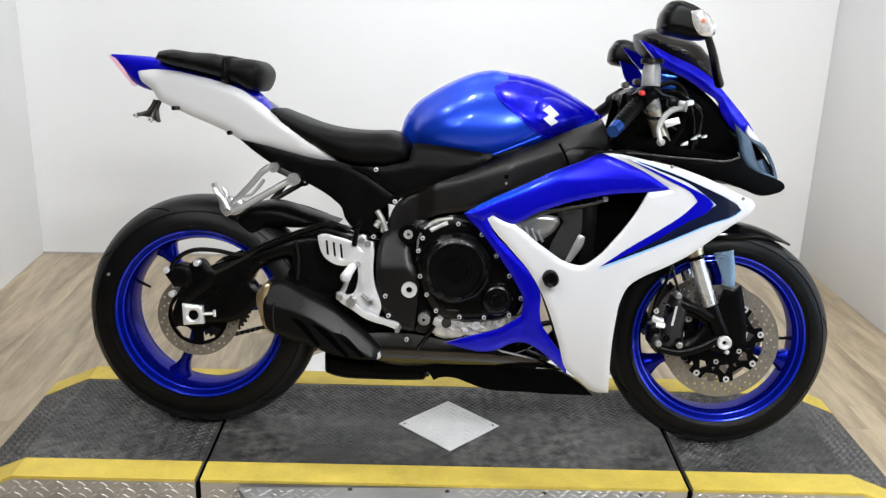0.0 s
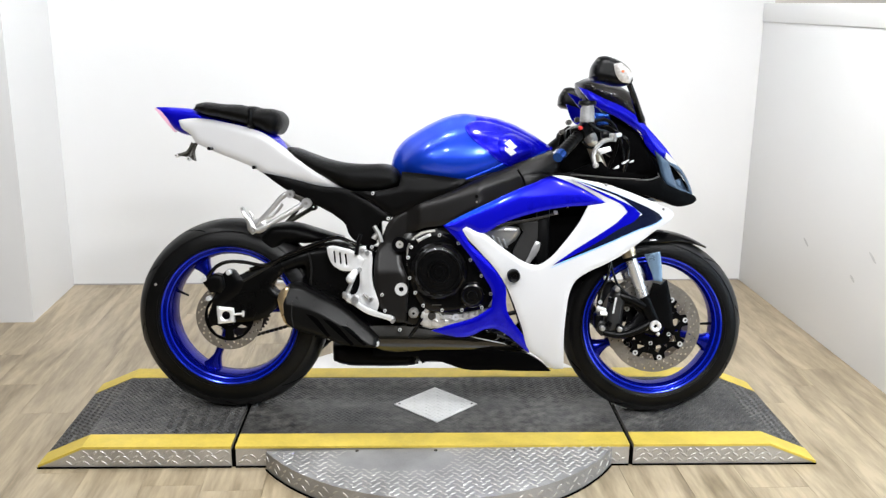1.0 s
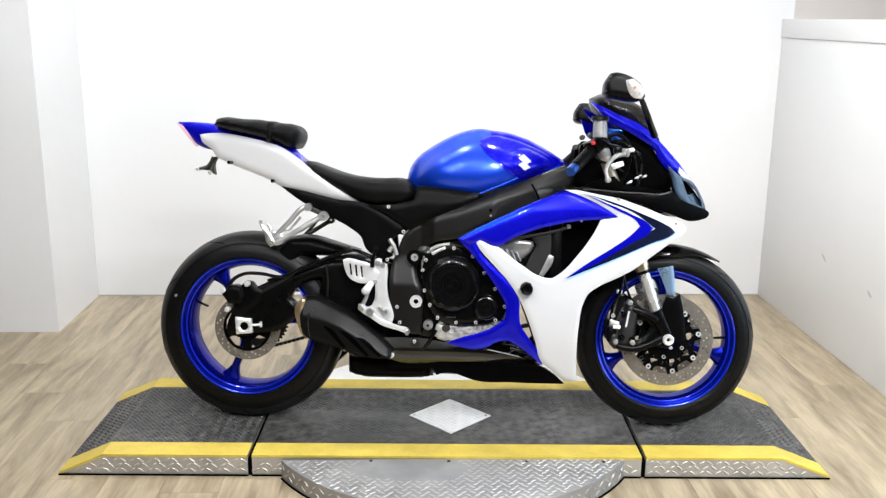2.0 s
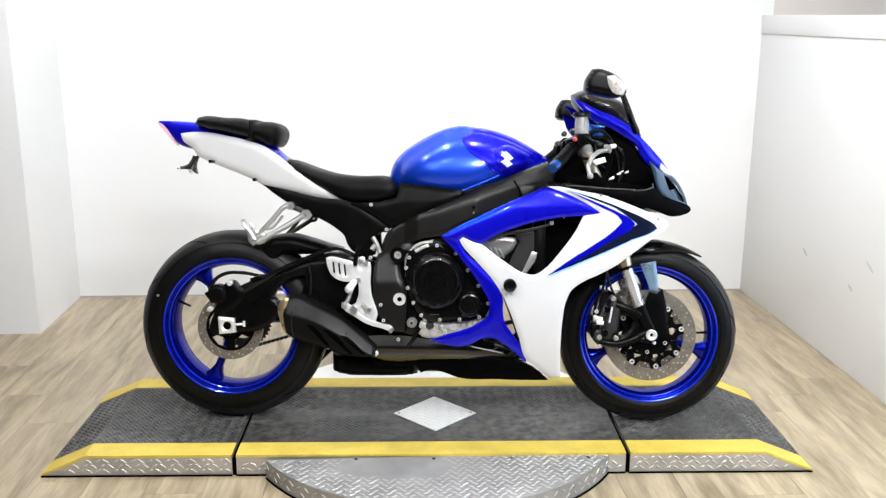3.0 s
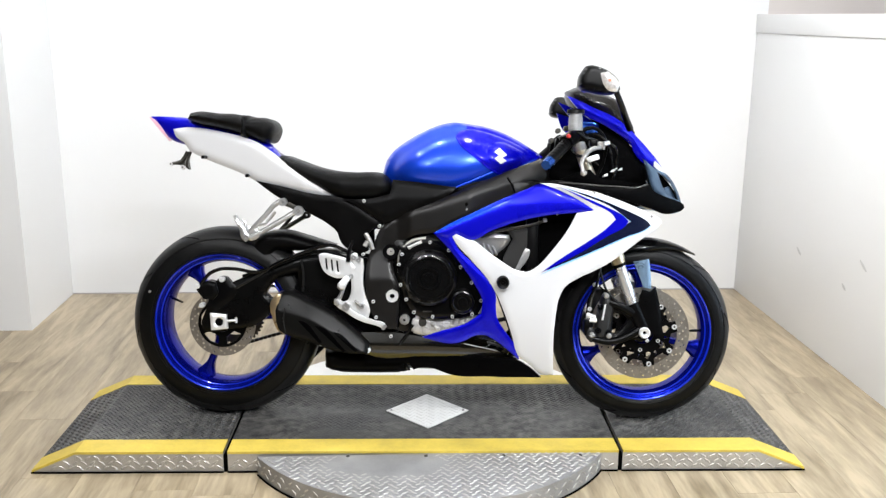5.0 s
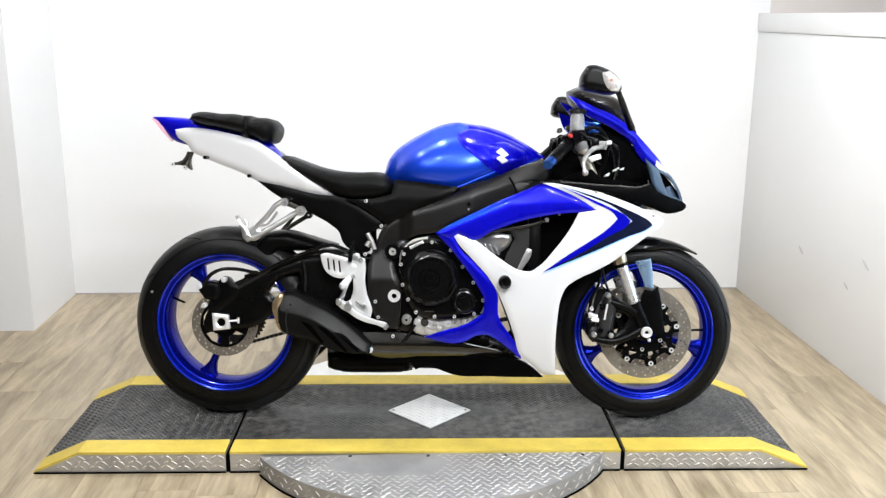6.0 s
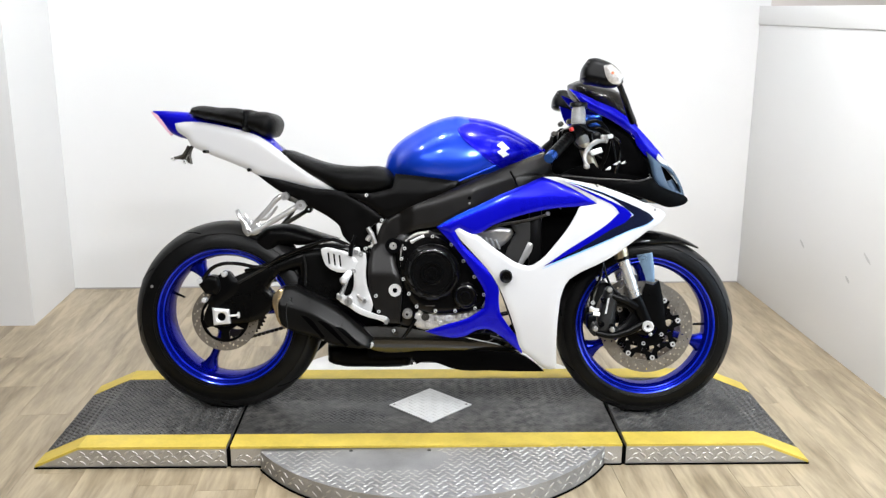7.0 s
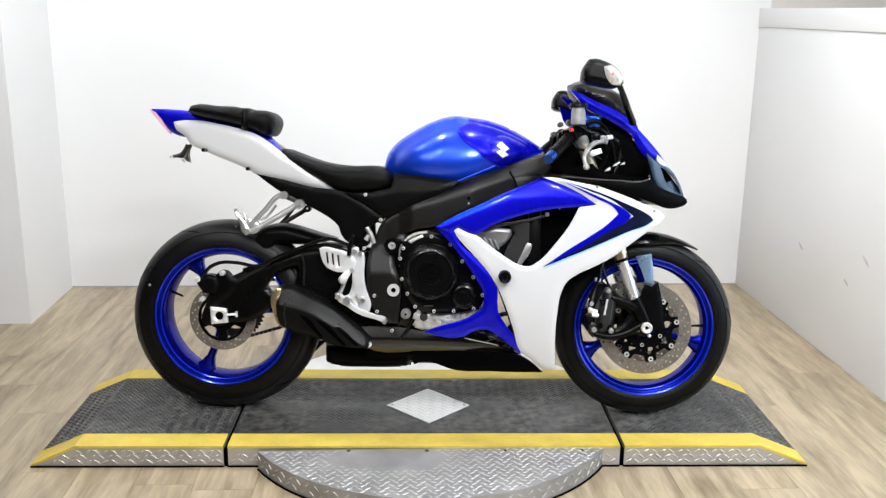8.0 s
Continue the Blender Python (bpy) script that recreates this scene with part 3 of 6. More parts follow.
half_d = 0.1415
diamond = [(half_d, 0), (0, half_d), (-half_d, 0), (0, -half_d)]
inset = tagged(part("inlay_plate", prism(diamond, PZ + 0.0015, PZ + 0.0045), PALE), "diamond-shaped bare steel tread plate on the platform", "steel plate")
inset.matrix_world = pose(-0.010, 0.002, 0, 0, 0, -1.75)
tagged(part("tread_pattern", lug_field(diamond, 0.020, PZ + 0.0045, (0.0098, 0.003), 0.0015), PALE, inset, "", 20), kind="stuff")
for rx in (-half_d + 0.018, half_d - 0.018):
    rv = bmesh.new()
    bmesh.ops.create_cone(rv, cap_ends=True, segments=12, radius1=0.0045, radius2=0.003, depth=0.003, matrix=pose(rx, 0, PZ + 0.006))
    part("rivet", rv, CAST, inset)

DR, DZ, DY = 0.628, 0.0635, 0.018
turn = thing("turntable_disc", pose(-0.008, DY, 0), "round bare steel tread-plate turntable under the platform", "turntable")
steps = 128
for sign in (-1, 1):
    limit = HALF + 0.004
    a0 = math.asin((limit + (DY - FY) * (1 if sign < 0 else -1)) / DR)
    arc = [(DR * math.cos(a), sign * DR * math.sin(a)) for a in np.linspace(a0, math.pi - a0, steps // 2)]
    # The rear half's paler colour puts the strong light there into the steel.
    part("disc_half", prism(arc if sign > 0 else arc[::-1], 0.0, DZ), STEEL if sign < 0 else PALE, turn, "bare steel tread plate", 20)
    if sign < 0:
        tagged(part("tread_pattern", lug_field(arc, 0.0265, DZ, (0.0118, 0.0031), 0.002, wear=disc_wear), SIDESTEEL, turn, "raised bright tread lugs", 20), kind="stuff")
    part("rim_band", prism([(x * 1.006, y * 1.006) for x, y in (arc if sign > 0 else arc[::-1])], 0.0, 0.005), VOID, turn, "black rubber foot strip")
    wall = bmesh.new()
    for k in range(int((math.pi - 2 * a0) * DR / 0.034)):
        for row in (0, 1):
            a = a0 + (k + 0.5 * row + 0.5) * 0.034 / DR
            c = Matrix.Translation((DR * math.cos(a), sign * DR * math.sin(a), 0.022 + 0.022 * row)) @ Matrix.Rotation(sign * a, 4, "Z") @ Matrix.Rotation((0.62 if (k + row) % 2 else -0.62), 4, "X")
            bmesh.ops.create_cone(wall, cap_ends=True, segments=6, radius1=1, radius2=0.6, depth=0.004, matrix=c @ Matrix.Rotation(math.pi / 2, 4, "Y") @ Matrix.Diagonal((0.0036, 0.014, 1, 1)))
    tagged(part("side_pattern", wall, SIDESTEEL, turn, "raised bright tread lugs", 20), kind="stuff")

for rx in (-0.262, -0.02, 0.222, 0.462):
    rv = bmesh.new()
    bmesh.ops.create_cone(rv, cap_ends=True, segments=12, radius1=0.0065, radius2=0.0045, depth=0.003, matrix=pose(rx, -0.335 + DY - 0.018 - 0.03 * rx, DZ + 0.001))
    part("rivet", rv, CHAINM, turn, "dark rivet head")

# ---- motorcycle ----
BIKE = pose(0.0063, -0.0166, PZ + 0.0012, -9.36, -0.29, -4.73)
bike = thing("motorcycle", BIKE, "blue, white and black fully faired sport motorcycle leaning on its stand", "motorcycle")
FX_A, FR = 0.6955, 0.2985
RX_A, RR = -0.6955, 0.318


# side profiles of the machine: forward, up
TAIL_SIDE = [(-0.871, 0.958), (-0.837, 0.963), (-0.778, 0.962), (-0.700, 0.949), (-0.623, 0.931), (-0.575, 0.914), (-0.540, 0.892), (-0.493, 0.858),
    (-0.461, 0.837), (-0.414, 0.805), (-0.359, 0.773), (-0.322, 0.753), (-0.286, 0.739), (-0.293, 0.731), (-0.341, 0.736), (-0.395, 0.748), (-0.508,
    0.772), (-0.581, 0.786), (-0.604, 0.800), (-0.662, 0.825), (-0.720, 0.846), (-0.779, 0.870), (-0.809, 0.884), (-0.828, 0.910), (-0.862, 0.935)]
TAIL_TOP = [(-0.952, 1.001), (-0.887, 1.000), (-0.821, 0.995), (-0.764, 0.982), (-0.698, 0.964), (-0.622, 0.948), (-0.570, 0.928), (-0.528, 0.891),
    (-0.511, 0.863), (-0.547, 0.887), (-0.585, 0.917), (-0.641, 0.937), (-0.717, 0.951), (-0.793, 0.959), (-0.850, 0.959), (-0.881, 0.951), (-0.885,
    0.925), (-0.917, 0.958)]
PILLION = [(-0.813, 0.990), (-0.803, 1.009), (-0.781, 1.014), (-0.709, 1.009), (-0.634, 1.003), (-0.616, 0.996), (-0.578, 0.996), (-0.541, 0.991),
    (-0.522, 0.969), (-0.526, 0.937), (-0.541, 0.917), (-0.560, 0.915), (-0.592, 0.931), (-0.635, 0.945), (-0.710, 0.963), (-0.785, 0.979)]
SEAT = [(-0.506, 0.865), (-0.494, 0.873), (-0.448, 0.856), (-0.391, 0.836), (-0.335, 0.824), (-0.260, 0.819), (-0.185, 0.818), (-0.148, 0.802),
    (-0.135, 0.780), (-0.142, 0.755), (-0.166, 0.740), (-0.222, 0.732), (-0.279, 0.733), (-0.316, 0.742), (-0.372, 0.770), (-0.429, 0.801), (-0.476,
    0.834)]
RAIL_COVER = [(-0.581, 0.790), (-0.504, 0.775), (-0.395, 0.750), (-0.285, 0.734), (-0.240, 0.709), (-0.157, 0.655), (-0.170, 0.637), (-0.190, 0.640),
    (-0.212, 0.618), (-0.208, 0.567), (-0.230, 0.556), (-0.281, 0.577), (-0.300, 0.602), (-0.307, 0.624), (-0.340, 0.653), (-0.395, 0.683), (-0.440,
    0.706), (-0.495, 0.731), (-0.541, 0.760)]
SIDE_COVER = [(-0.286, 0.734), (-0.210, 0.735), (-0.138, 0.751), (-0.128, 0.797), (-0.030, 0.788), (0.078, 0.773), (0.042, 0.744), (-0.012, 0.720),
    (-0.066, 0.697), (-0.138, 0.664), (-0.156, 0.656), (-0.237, 0.710)]
TANK = [(-0.171, 0.818), (-0.160, 0.857), (-0.132, 0.895), (-0.094, 0.924), (-0.038, 0.956), (0.017, 0.979), (0.064, 0.988), (0.120, 0.982), (0.167,
    0.975), (0.223, 0.957), (0.280, 0.929), (0.327, 0.900), (0.361, 0.876), (0.319, 0.835), (0.208, 0.768), (0.096, 0.720), (-0.017, 0.728), (-0.121,
    0.745)]
TANK_PANEL = [(0.108, 0.963), (0.165, 0.956), (0.219, 0.939), (0.274, 0.915), (0.315, 0.890), (0.339, 0.871), (0.275, 0.841), (0.212, 0.819), (0.192,
    0.828), (0.130, 0.876), (0.085, 0.915), (0.072, 0.939), (0.082, 0.954)]
FRAME = [(0.353, 0.869), (0.273, 0.840), (0.202, 0.811), (0.096, 0.768), (-0.011, 0.720), (-0.083, 0.691), (-0.137, 0.667), (-0.169, 0.637), (-0.190,
    0.588), (-0.208, 0.543), (-0.213, 0.470), (-0.204, 0.397), (-0.185, 0.352), (-0.153, 0.321), (-0.112, 0.316), (-0.106, 0.389), (-0.106, 0.453),
    (-0.125, 0.508), (-0.125, 0.553), (-0.109, 0.589), (-0.064, 0.617), (0.008, 0.631), (0.097, 0.673), (0.222, 0.720), (0.328, 0.766), (0.390,
    0.802)]
ENGINE_COVER = [(-0.110, 0.587), (-0.072, 0.602), (-0.009, 0.614), (0.045, 0.593), (0.099, 0.534), (0.148, 0.468), (0.172, 0.414), (0.162, 0.370),
    (0.101, 0.358), (-0.007, 0.353), (-0.054, 0.367), (-0.074, 0.392), (-0.094, 0.443), (-0.109, 0.510)]
ENGINE_LOW = [(-0.066, 0.362), (0.047, 0.362), (0.159, 0.371), (0.149, 0.338), (0.047, 0.305), (-0.034, 0.294), (-0.074, 0.307)]
BLUE_UP = [(0.007, 0.633), (0.045, 0.656), (0.132, 0.699), (0.219, 0.741), (0.288, 0.769), (0.344, 0.789), (0.366, 0.782), (0.428, 0.754), (0.481,
    0.724), (0.504, 0.709), (0.447, 0.701), (0.377, 0.695), (0.272, 0.673), (0.186, 0.642), (0.125, 0.613), (0.077, 0.632), (0.054, 0.616)]
BLUE_LOW = [(0.007, 0.633), (0.077, 0.632), (0.067, 0.623), (0.077, 0.598), (0.134, 0.537), (0.181, 0.490), (0.203, 0.441), (0.204, 0.396), (0.209,
    0.365), (0.226, 0.336), (0.253, 0.299), (0.274, 0.273), (0.281, 0.229), (0.249, 0.257), (0.220, 0.282), (0.191, 0.302), (0.170, 0.311), (0.141,
    0.309), (0.102, 0.289), (0.063, 0.281), (0.022, 0.287), (-0.028, 0.301), (0.031, 0.322), (0.111, 0.349), (0.158, 0.381), (0.161, 0.422), (0.135,
    0.475), (0.099, 0.528), (0.046, 0.594)]
WHITE_SIDE = [(0.337, 0.791), (0.366, 0.791), (0.427, 0.781), (0.524, 0.760), (0.623, 0.725), (0.687, 0.697), (0.714, 0.685), (0.723, 0.672), (0.713,
    0.656), (0.662, 0.621), (0.609, 0.582), (0.557, 0.545), (0.504, 0.517), (0.451, 0.492), (0.417, 0.467), (0.400, 0.431), (0.391, 0.372), (0.387,
    0.279), (0.392, 0.178), (0.354, 0.1795), (0.344, 0.185), (0.315, 0.2125), (0.280, 0.241), (0.255, 0.314), (0.228, 0.391), (0.203, 0.448), (0.174, 0.494), (0.120, 0.555), (0.076,
    0.604), (0.065, 0.623), (0.079, 0.634), (0.125, 0.615), (0.204, 0.558), (0.275, 0.518), (0.302, 0.515), (0.328, 0.530), (0.379, 0.585), (0.427,
    0.652), (0.452, 0.701), (0.504, 0.709), (0.463, 0.736), (0.402, 0.767)]
STRIPE_BLACK = [(0.414, 0.776), (0.498, 0.751), (0.588, 0.716), (0.651, 0.688), (0.675, 0.674), (0.685, 0.662), (0.674, 0.653), (0.608, 0.627),
    (0.502, 0.581), (0.342, 0.514), (0.467, 0.586), (0.563, 0.639), (0.621, 0.674), (0.552, 0.723), (0.481, 0.751)]
STRIPE_BLUE = [(0.401, 0.778), (0.478, 0.747), (0.547, 0.717), (0.600, 0.689), (0.614, 0.675), (0.604, 0.661), (0.548, 0.629), (0.467, 0.579), (0.342,
    0.514), (0.415, 0.566), (0.484, 0.610), (0.545, 0.653), (0.573, 0.681), (0.563, 0.695), (0.499, 0.730)]
DASH_SIDE = [(0.314, 0.792), (0.392, 0.800), (0.498, 0.789), (0.658, 0.783), (0.680, 0.790), (0.691, 0.773), (0.732, 0.752), (0.773, 0.738), (0.794,
    0.727), (0.797, 0.717), (0.788, 0.708), (0.770, 0.702), (0.733, 0.697), (0.687, 0.713), (0.623, 0.734), (0.533, 0.760), (0.445, 0.780), (0.366,
    0.789)]
COWL_BLUE = [(0.423, 1.066), (0.449, 1.057), (0.504, 1.033), (0.576, 1.003), (0.630, 0.965), (0.648, 0.947), (0.685, 0.910), (0.731, 0.859), (0.752,
    0.827), (0.767, 0.793), (0.705, 0.837), (0.659, 0.874), (0.641, 0.899), (0.635, 0.920), (0.595, 0.947), (0.541, 0.978), (0.477, 1.008)]
COWL_LOW = [(0.668, 0.871), (0.705, 0.842), (0.756, 0.818), (0.782, 0.786), (0.803, 0.743), (0.811, 0.714), (0.776, 0.728), (0.740, 0.749), (0.711,
    0.767), (0.694, 0.792), (0.682, 0.831)]
INTAKE = [(0.718, 0.828), (0.741, 0.816), (0.767, 0.793), (0.784, 0.768), (0.796, 0.739), (0.772, 0.748), (0.750, 0.759), (0.735, 0.787)]
SCREEN = [(0.431, 1.090), (0.471, 1.105), (0.518, 1.091), (0.589, 1.071), (0.625, 1.036), (0.650, 0.989), (0.664, 0.955), (0.594, 1.001), (0.519,
    1.035), (0.435, 1.071)]
MIRROR = [(0.437, 1.082), (0.441, 1.112), (0.457, 1.139), (0.472, 1.142), (0.501, 1.136), (0.535, 1.118), (0.558, 1.090), (0.560, 1.070), (0.545,
    1.060), (0.523, 1.058), (0.476, 1.066), (0.444, 1.074)]
SIGNAL = [(0.497, 1.116), (0.519, 1.121), (0.544, 1.100), (0.557, 1.084), (0.545, 1.062), (0.522, 1.065), (0.505, 1.085)]
SWINGARM = [(-0.757, 0.307), (-0.745, 0.364), (-0.721, 0.411), (-0.693, 0.435), (-0.655, 0.458), (-0.618, 0.473), (-0.563, 0.491), (-0.507, 0.516),
    (-0.433, 0.543), (-0.323, 0.551), (-0.213, 0.538), (-0.212, 0.418), (-0.323, 0.370), (-0.424, 0.396), (-0.498, 0.395), (-0.519, 0.376), (-0.541,
    0.346), (-0.597, 0.310), (-0.657, 0.302), (-0.722, 0.291), (-0.750, 0.294)]
MUFFLER = [(-0.498, 0.426), (-0.476, 0.434), (-0.389, 0.404), (-0.316, 0.369), (-0.243, 0.311), (-0.197, 0.270), (-0.206, 0.238), (-0.243, 0.237),
    (-0.316, 0.247), (-0.389, 0.272), (-0.462, 0.293), (-0.489, 0.311), (-0.502, 0.366)]
MUF_RING = [(-0.516, 0.406), (-0.498, 0.428), (-0.483, 0.428), (-0.495, 0.375), (-0.487, 0.320), (-0.477, 0.296), (-0.498, 0.314), (-0.511, 0.347)]
BELLY = [(-0.245, 0.300), (-0.135, 0.304), (-0.026, 0.289), (0.139, 0.262), (0.230, 0.241), (0.283, 0.220), (0.194, 0.228), (-0.025, 0.226), (-0.195,
    0.225), (-0.227, 0.241)]
CATBOX = [(-0.367, 0.224), (-0.334, 0.232), (-0.220, 0.230), (-0.078, 0.217), (-0.077, 0.148), (-0.220, 0.145), (-0.334, 0.151), (-0.365, 0.162)]
HEEL = [(-0.363, 0.556), (-0.352, 0.561), (-0.316, 0.556), (-0.271, 0.542), (-0.244, 0.516), (-0.262, 0.483), (-0.316, 0.484), (-0.343, 0.500),
    (-0.358, 0.529)]
REARSET = [(-0.272, 0.548), (-0.262, 0.556), (-0.250, 0.562), (-0.240, 0.560), (-0.238, 0.548), (-0.222, 0.543), (-0.219, 0.520), (-0.221, 0.478), (-0.213, 0.424),
    (-0.203, 0.398), (-0.198, 0.380), (-0.204, 0.352), (-0.240, 0.358), (-0.282, 0.386), (-0.290, 0.402), (-0.272, 0.408), (-0.262, 0.428), (-0.259, 0.470), (-0.263, 0.500), (-0.268, 0.530)]
HUGGER = [(-0.608, 0.572), (-0.570, 0.613), (-0.514, 0.623), (-0.402, 0.597), (-0.328, 0.575), (-0.403, 0.560), (-0.514, 0.558), (-0.561, 0.501),
    (-0.585, 0.538)]
PLATE = [(-0.884, 0.842), (-0.846, 0.854), (-0.834, 0.884), (-0.817, 0.884), (-0.827, 0.858), (-0.823, 0.824), (-0.842, 0.835)]
HEAT_SHIELD = [(0.100, 0.610), (0.150, 0.622), (0.200, 0.628), (0.246, 0.624), (0.251, 0.610), (0.238, 0.588), (0.215, 0.568), (0.190, 0.555), (0.150, 0.552), (0.110, 0.575)]
RAD_SIDE = [(0.236, 0.640), (0.275, 0.650), (0.318, 0.652), (0.317, 0.612), (0.300, 0.570), (0.274, 0.512), (0.225, 0.512), (0.226, 0.545), (0.246, 0.590), (0.258, 0.612)]
HOSE = [(0.297, 0.584), (0.312, 0.578), (0.311, 0.566), (0.280, 0.512), (0.264, 0.512)]
CALIPER = [(0.556, 0.423), (0.577, 0.427), (0.591, 0.401), (0.586, 0.357), (0.577, 0.311), (0.559, 0.287), (0.534, 0.282), (0.536, 0.329), (0.546,
    0.384)]
CAL_BRACKET = [(0.567, 0.395), (0.617, 0.392), (0.661, 0.371), (0.691, 0.334), (0.712, 0.301), (0.689, 0.275), (0.634, 0.285), (0.580, 0.267), (0.558,
    0.276)]
FORK_GUARD = [(0.680, 0.450), (0.705, 0.444), (0.723, 0.459), (0.733, 0.420), (0.744, 0.351), (0.747, 0.310), (0.724, 0.300), (0.698, 0.321), (0.678, 0.373), (0.670, 0.419)]
REAR_CAL = [(-0.769, 0.433), (-0.762, 0.452), (-0.728, 0.463), (-0.704, 0.456), (-0.699, 0.421), (-0.714, 0.400), (-0.747, 0.403)]
REAR_BRK = [(-0.747, 0.372), (-0.726, 0.410), (-0.710, 0.459), (-0.690, 0.477), (-0.671, 0.474), (-0.657, 0.457), (-0.634, 0.443), (-0.648, 0.411),
    (-0.694, 0.373), (-0.717, 0.354)]
BRAKE_PEDAL = [(-0.306, 0.412), (-0.296, 0.418), (-0.280, 0.404), (-0.266, 0.390), (-0.245, 0.374), (-0.215, 0.360), (-0.184, 0.349), (-0.147, 0.336), (-0.143, 0.328), (-0.152, 0.322),
    (-0.180, 0.333), (-0.212, 0.341), (-0.240, 0.352), (-0.272, 0.373), (-0.304, 0.394), (-0.310, 0.403)]
INNER_BLACK = [(0.398, 0.935), (0.468, 0.963), (0.539, 0.981), (0.630, 0.920), (0.667, 0.858), (0.690, 0.792), (0.580, 0.777), (0.401, 0.789), (0.374,
    0.810)]
BOLTS = [(-0.095, 0.561), (-0.105, 0.528), (-0.099, 0.463), (-0.081, 0.416), (-0.056, 0.375), (0.004, 0.361), (0.067, 0.362), (0.130, 0.371), (0.158,
    0.415), (0.127, 0.472), (0.092, 0.522), (0.054, 0.575), (-0.006, 0.600)]
BOLTS2 = [(-0.187, 0.407), (-0.178, 0.356), (-0.130, 0.295), (-0.220, 0.559), (-0.168, 0.650), (-0.217, 0.729)]
SWING_HOLE = [(-0.546, 0.421), (-0.535, 0.443), (-0.507, 0.473), (-0.470, 0.487), (-0.441, 0.493), (-0.432, 0.400), (-0.496, 0.407), (-0.513, 0.401),
    (-0.532, 0.406)]
BELLY_LOW = [(-0.219, 0.226), (-0.026, 0.226), (0.194, 0.228), (0.277, 0.223), (0.323, 0.196), (0.353, 0.169), (0.195, 0.168), (0.058, 0.166), (0.026,
    0.176), (-0.003, 0.185), (-0.044, 0.184), (-0.059, 0.177), (-0.072, 0.199), (-0.219, 0.196)]
CAL_GAP = [(0.592, 0.370), (0.625, 0.366), (0.640, 0.348), (0.619, 0.315), (0.597, 0.299), (0.588, 0.307)]
EAR = [(0.655, 0.537), (0.704, 0.547), (0.711, 0.501), (0.714, 0.449), (0.688, 0.453), (0.678, 0.482)]


def fair(x, z):
    """Half width of the fairing."""
    return 0.24 - 0.33 * max(0, x - 0.35) ** 2 - 0.75 * max(0, 0.45 - z) ** 2 - 0.7 * max(0, z - 0.72) ** 2 - 0.3 * max(0, 0.1 - x) ** 2


def tail_half(x, z):
    return 0.125 - 0.10 * min(1, max(0, (-0.42 - x) / 0.52)) - 0.9 * (z - 0.87) ** 2


def both(name, outline, depth, material, label="", **kw):
    """The same cover on both flanks."""
    a = part(name, panel(outline, depth, **kw), material, bike, label)
    part(name, panel(outline, depth, side=1, **kw), material, bike, label)
    return a


def ease(d, r=0.008):
    """Zero below, a slope above, with a soft bend between."""
    return 0.5 * (math.sqrt(d * d + r * r) + d)


def lift(f, d):
    return lambda x, z: f(x, z) + d


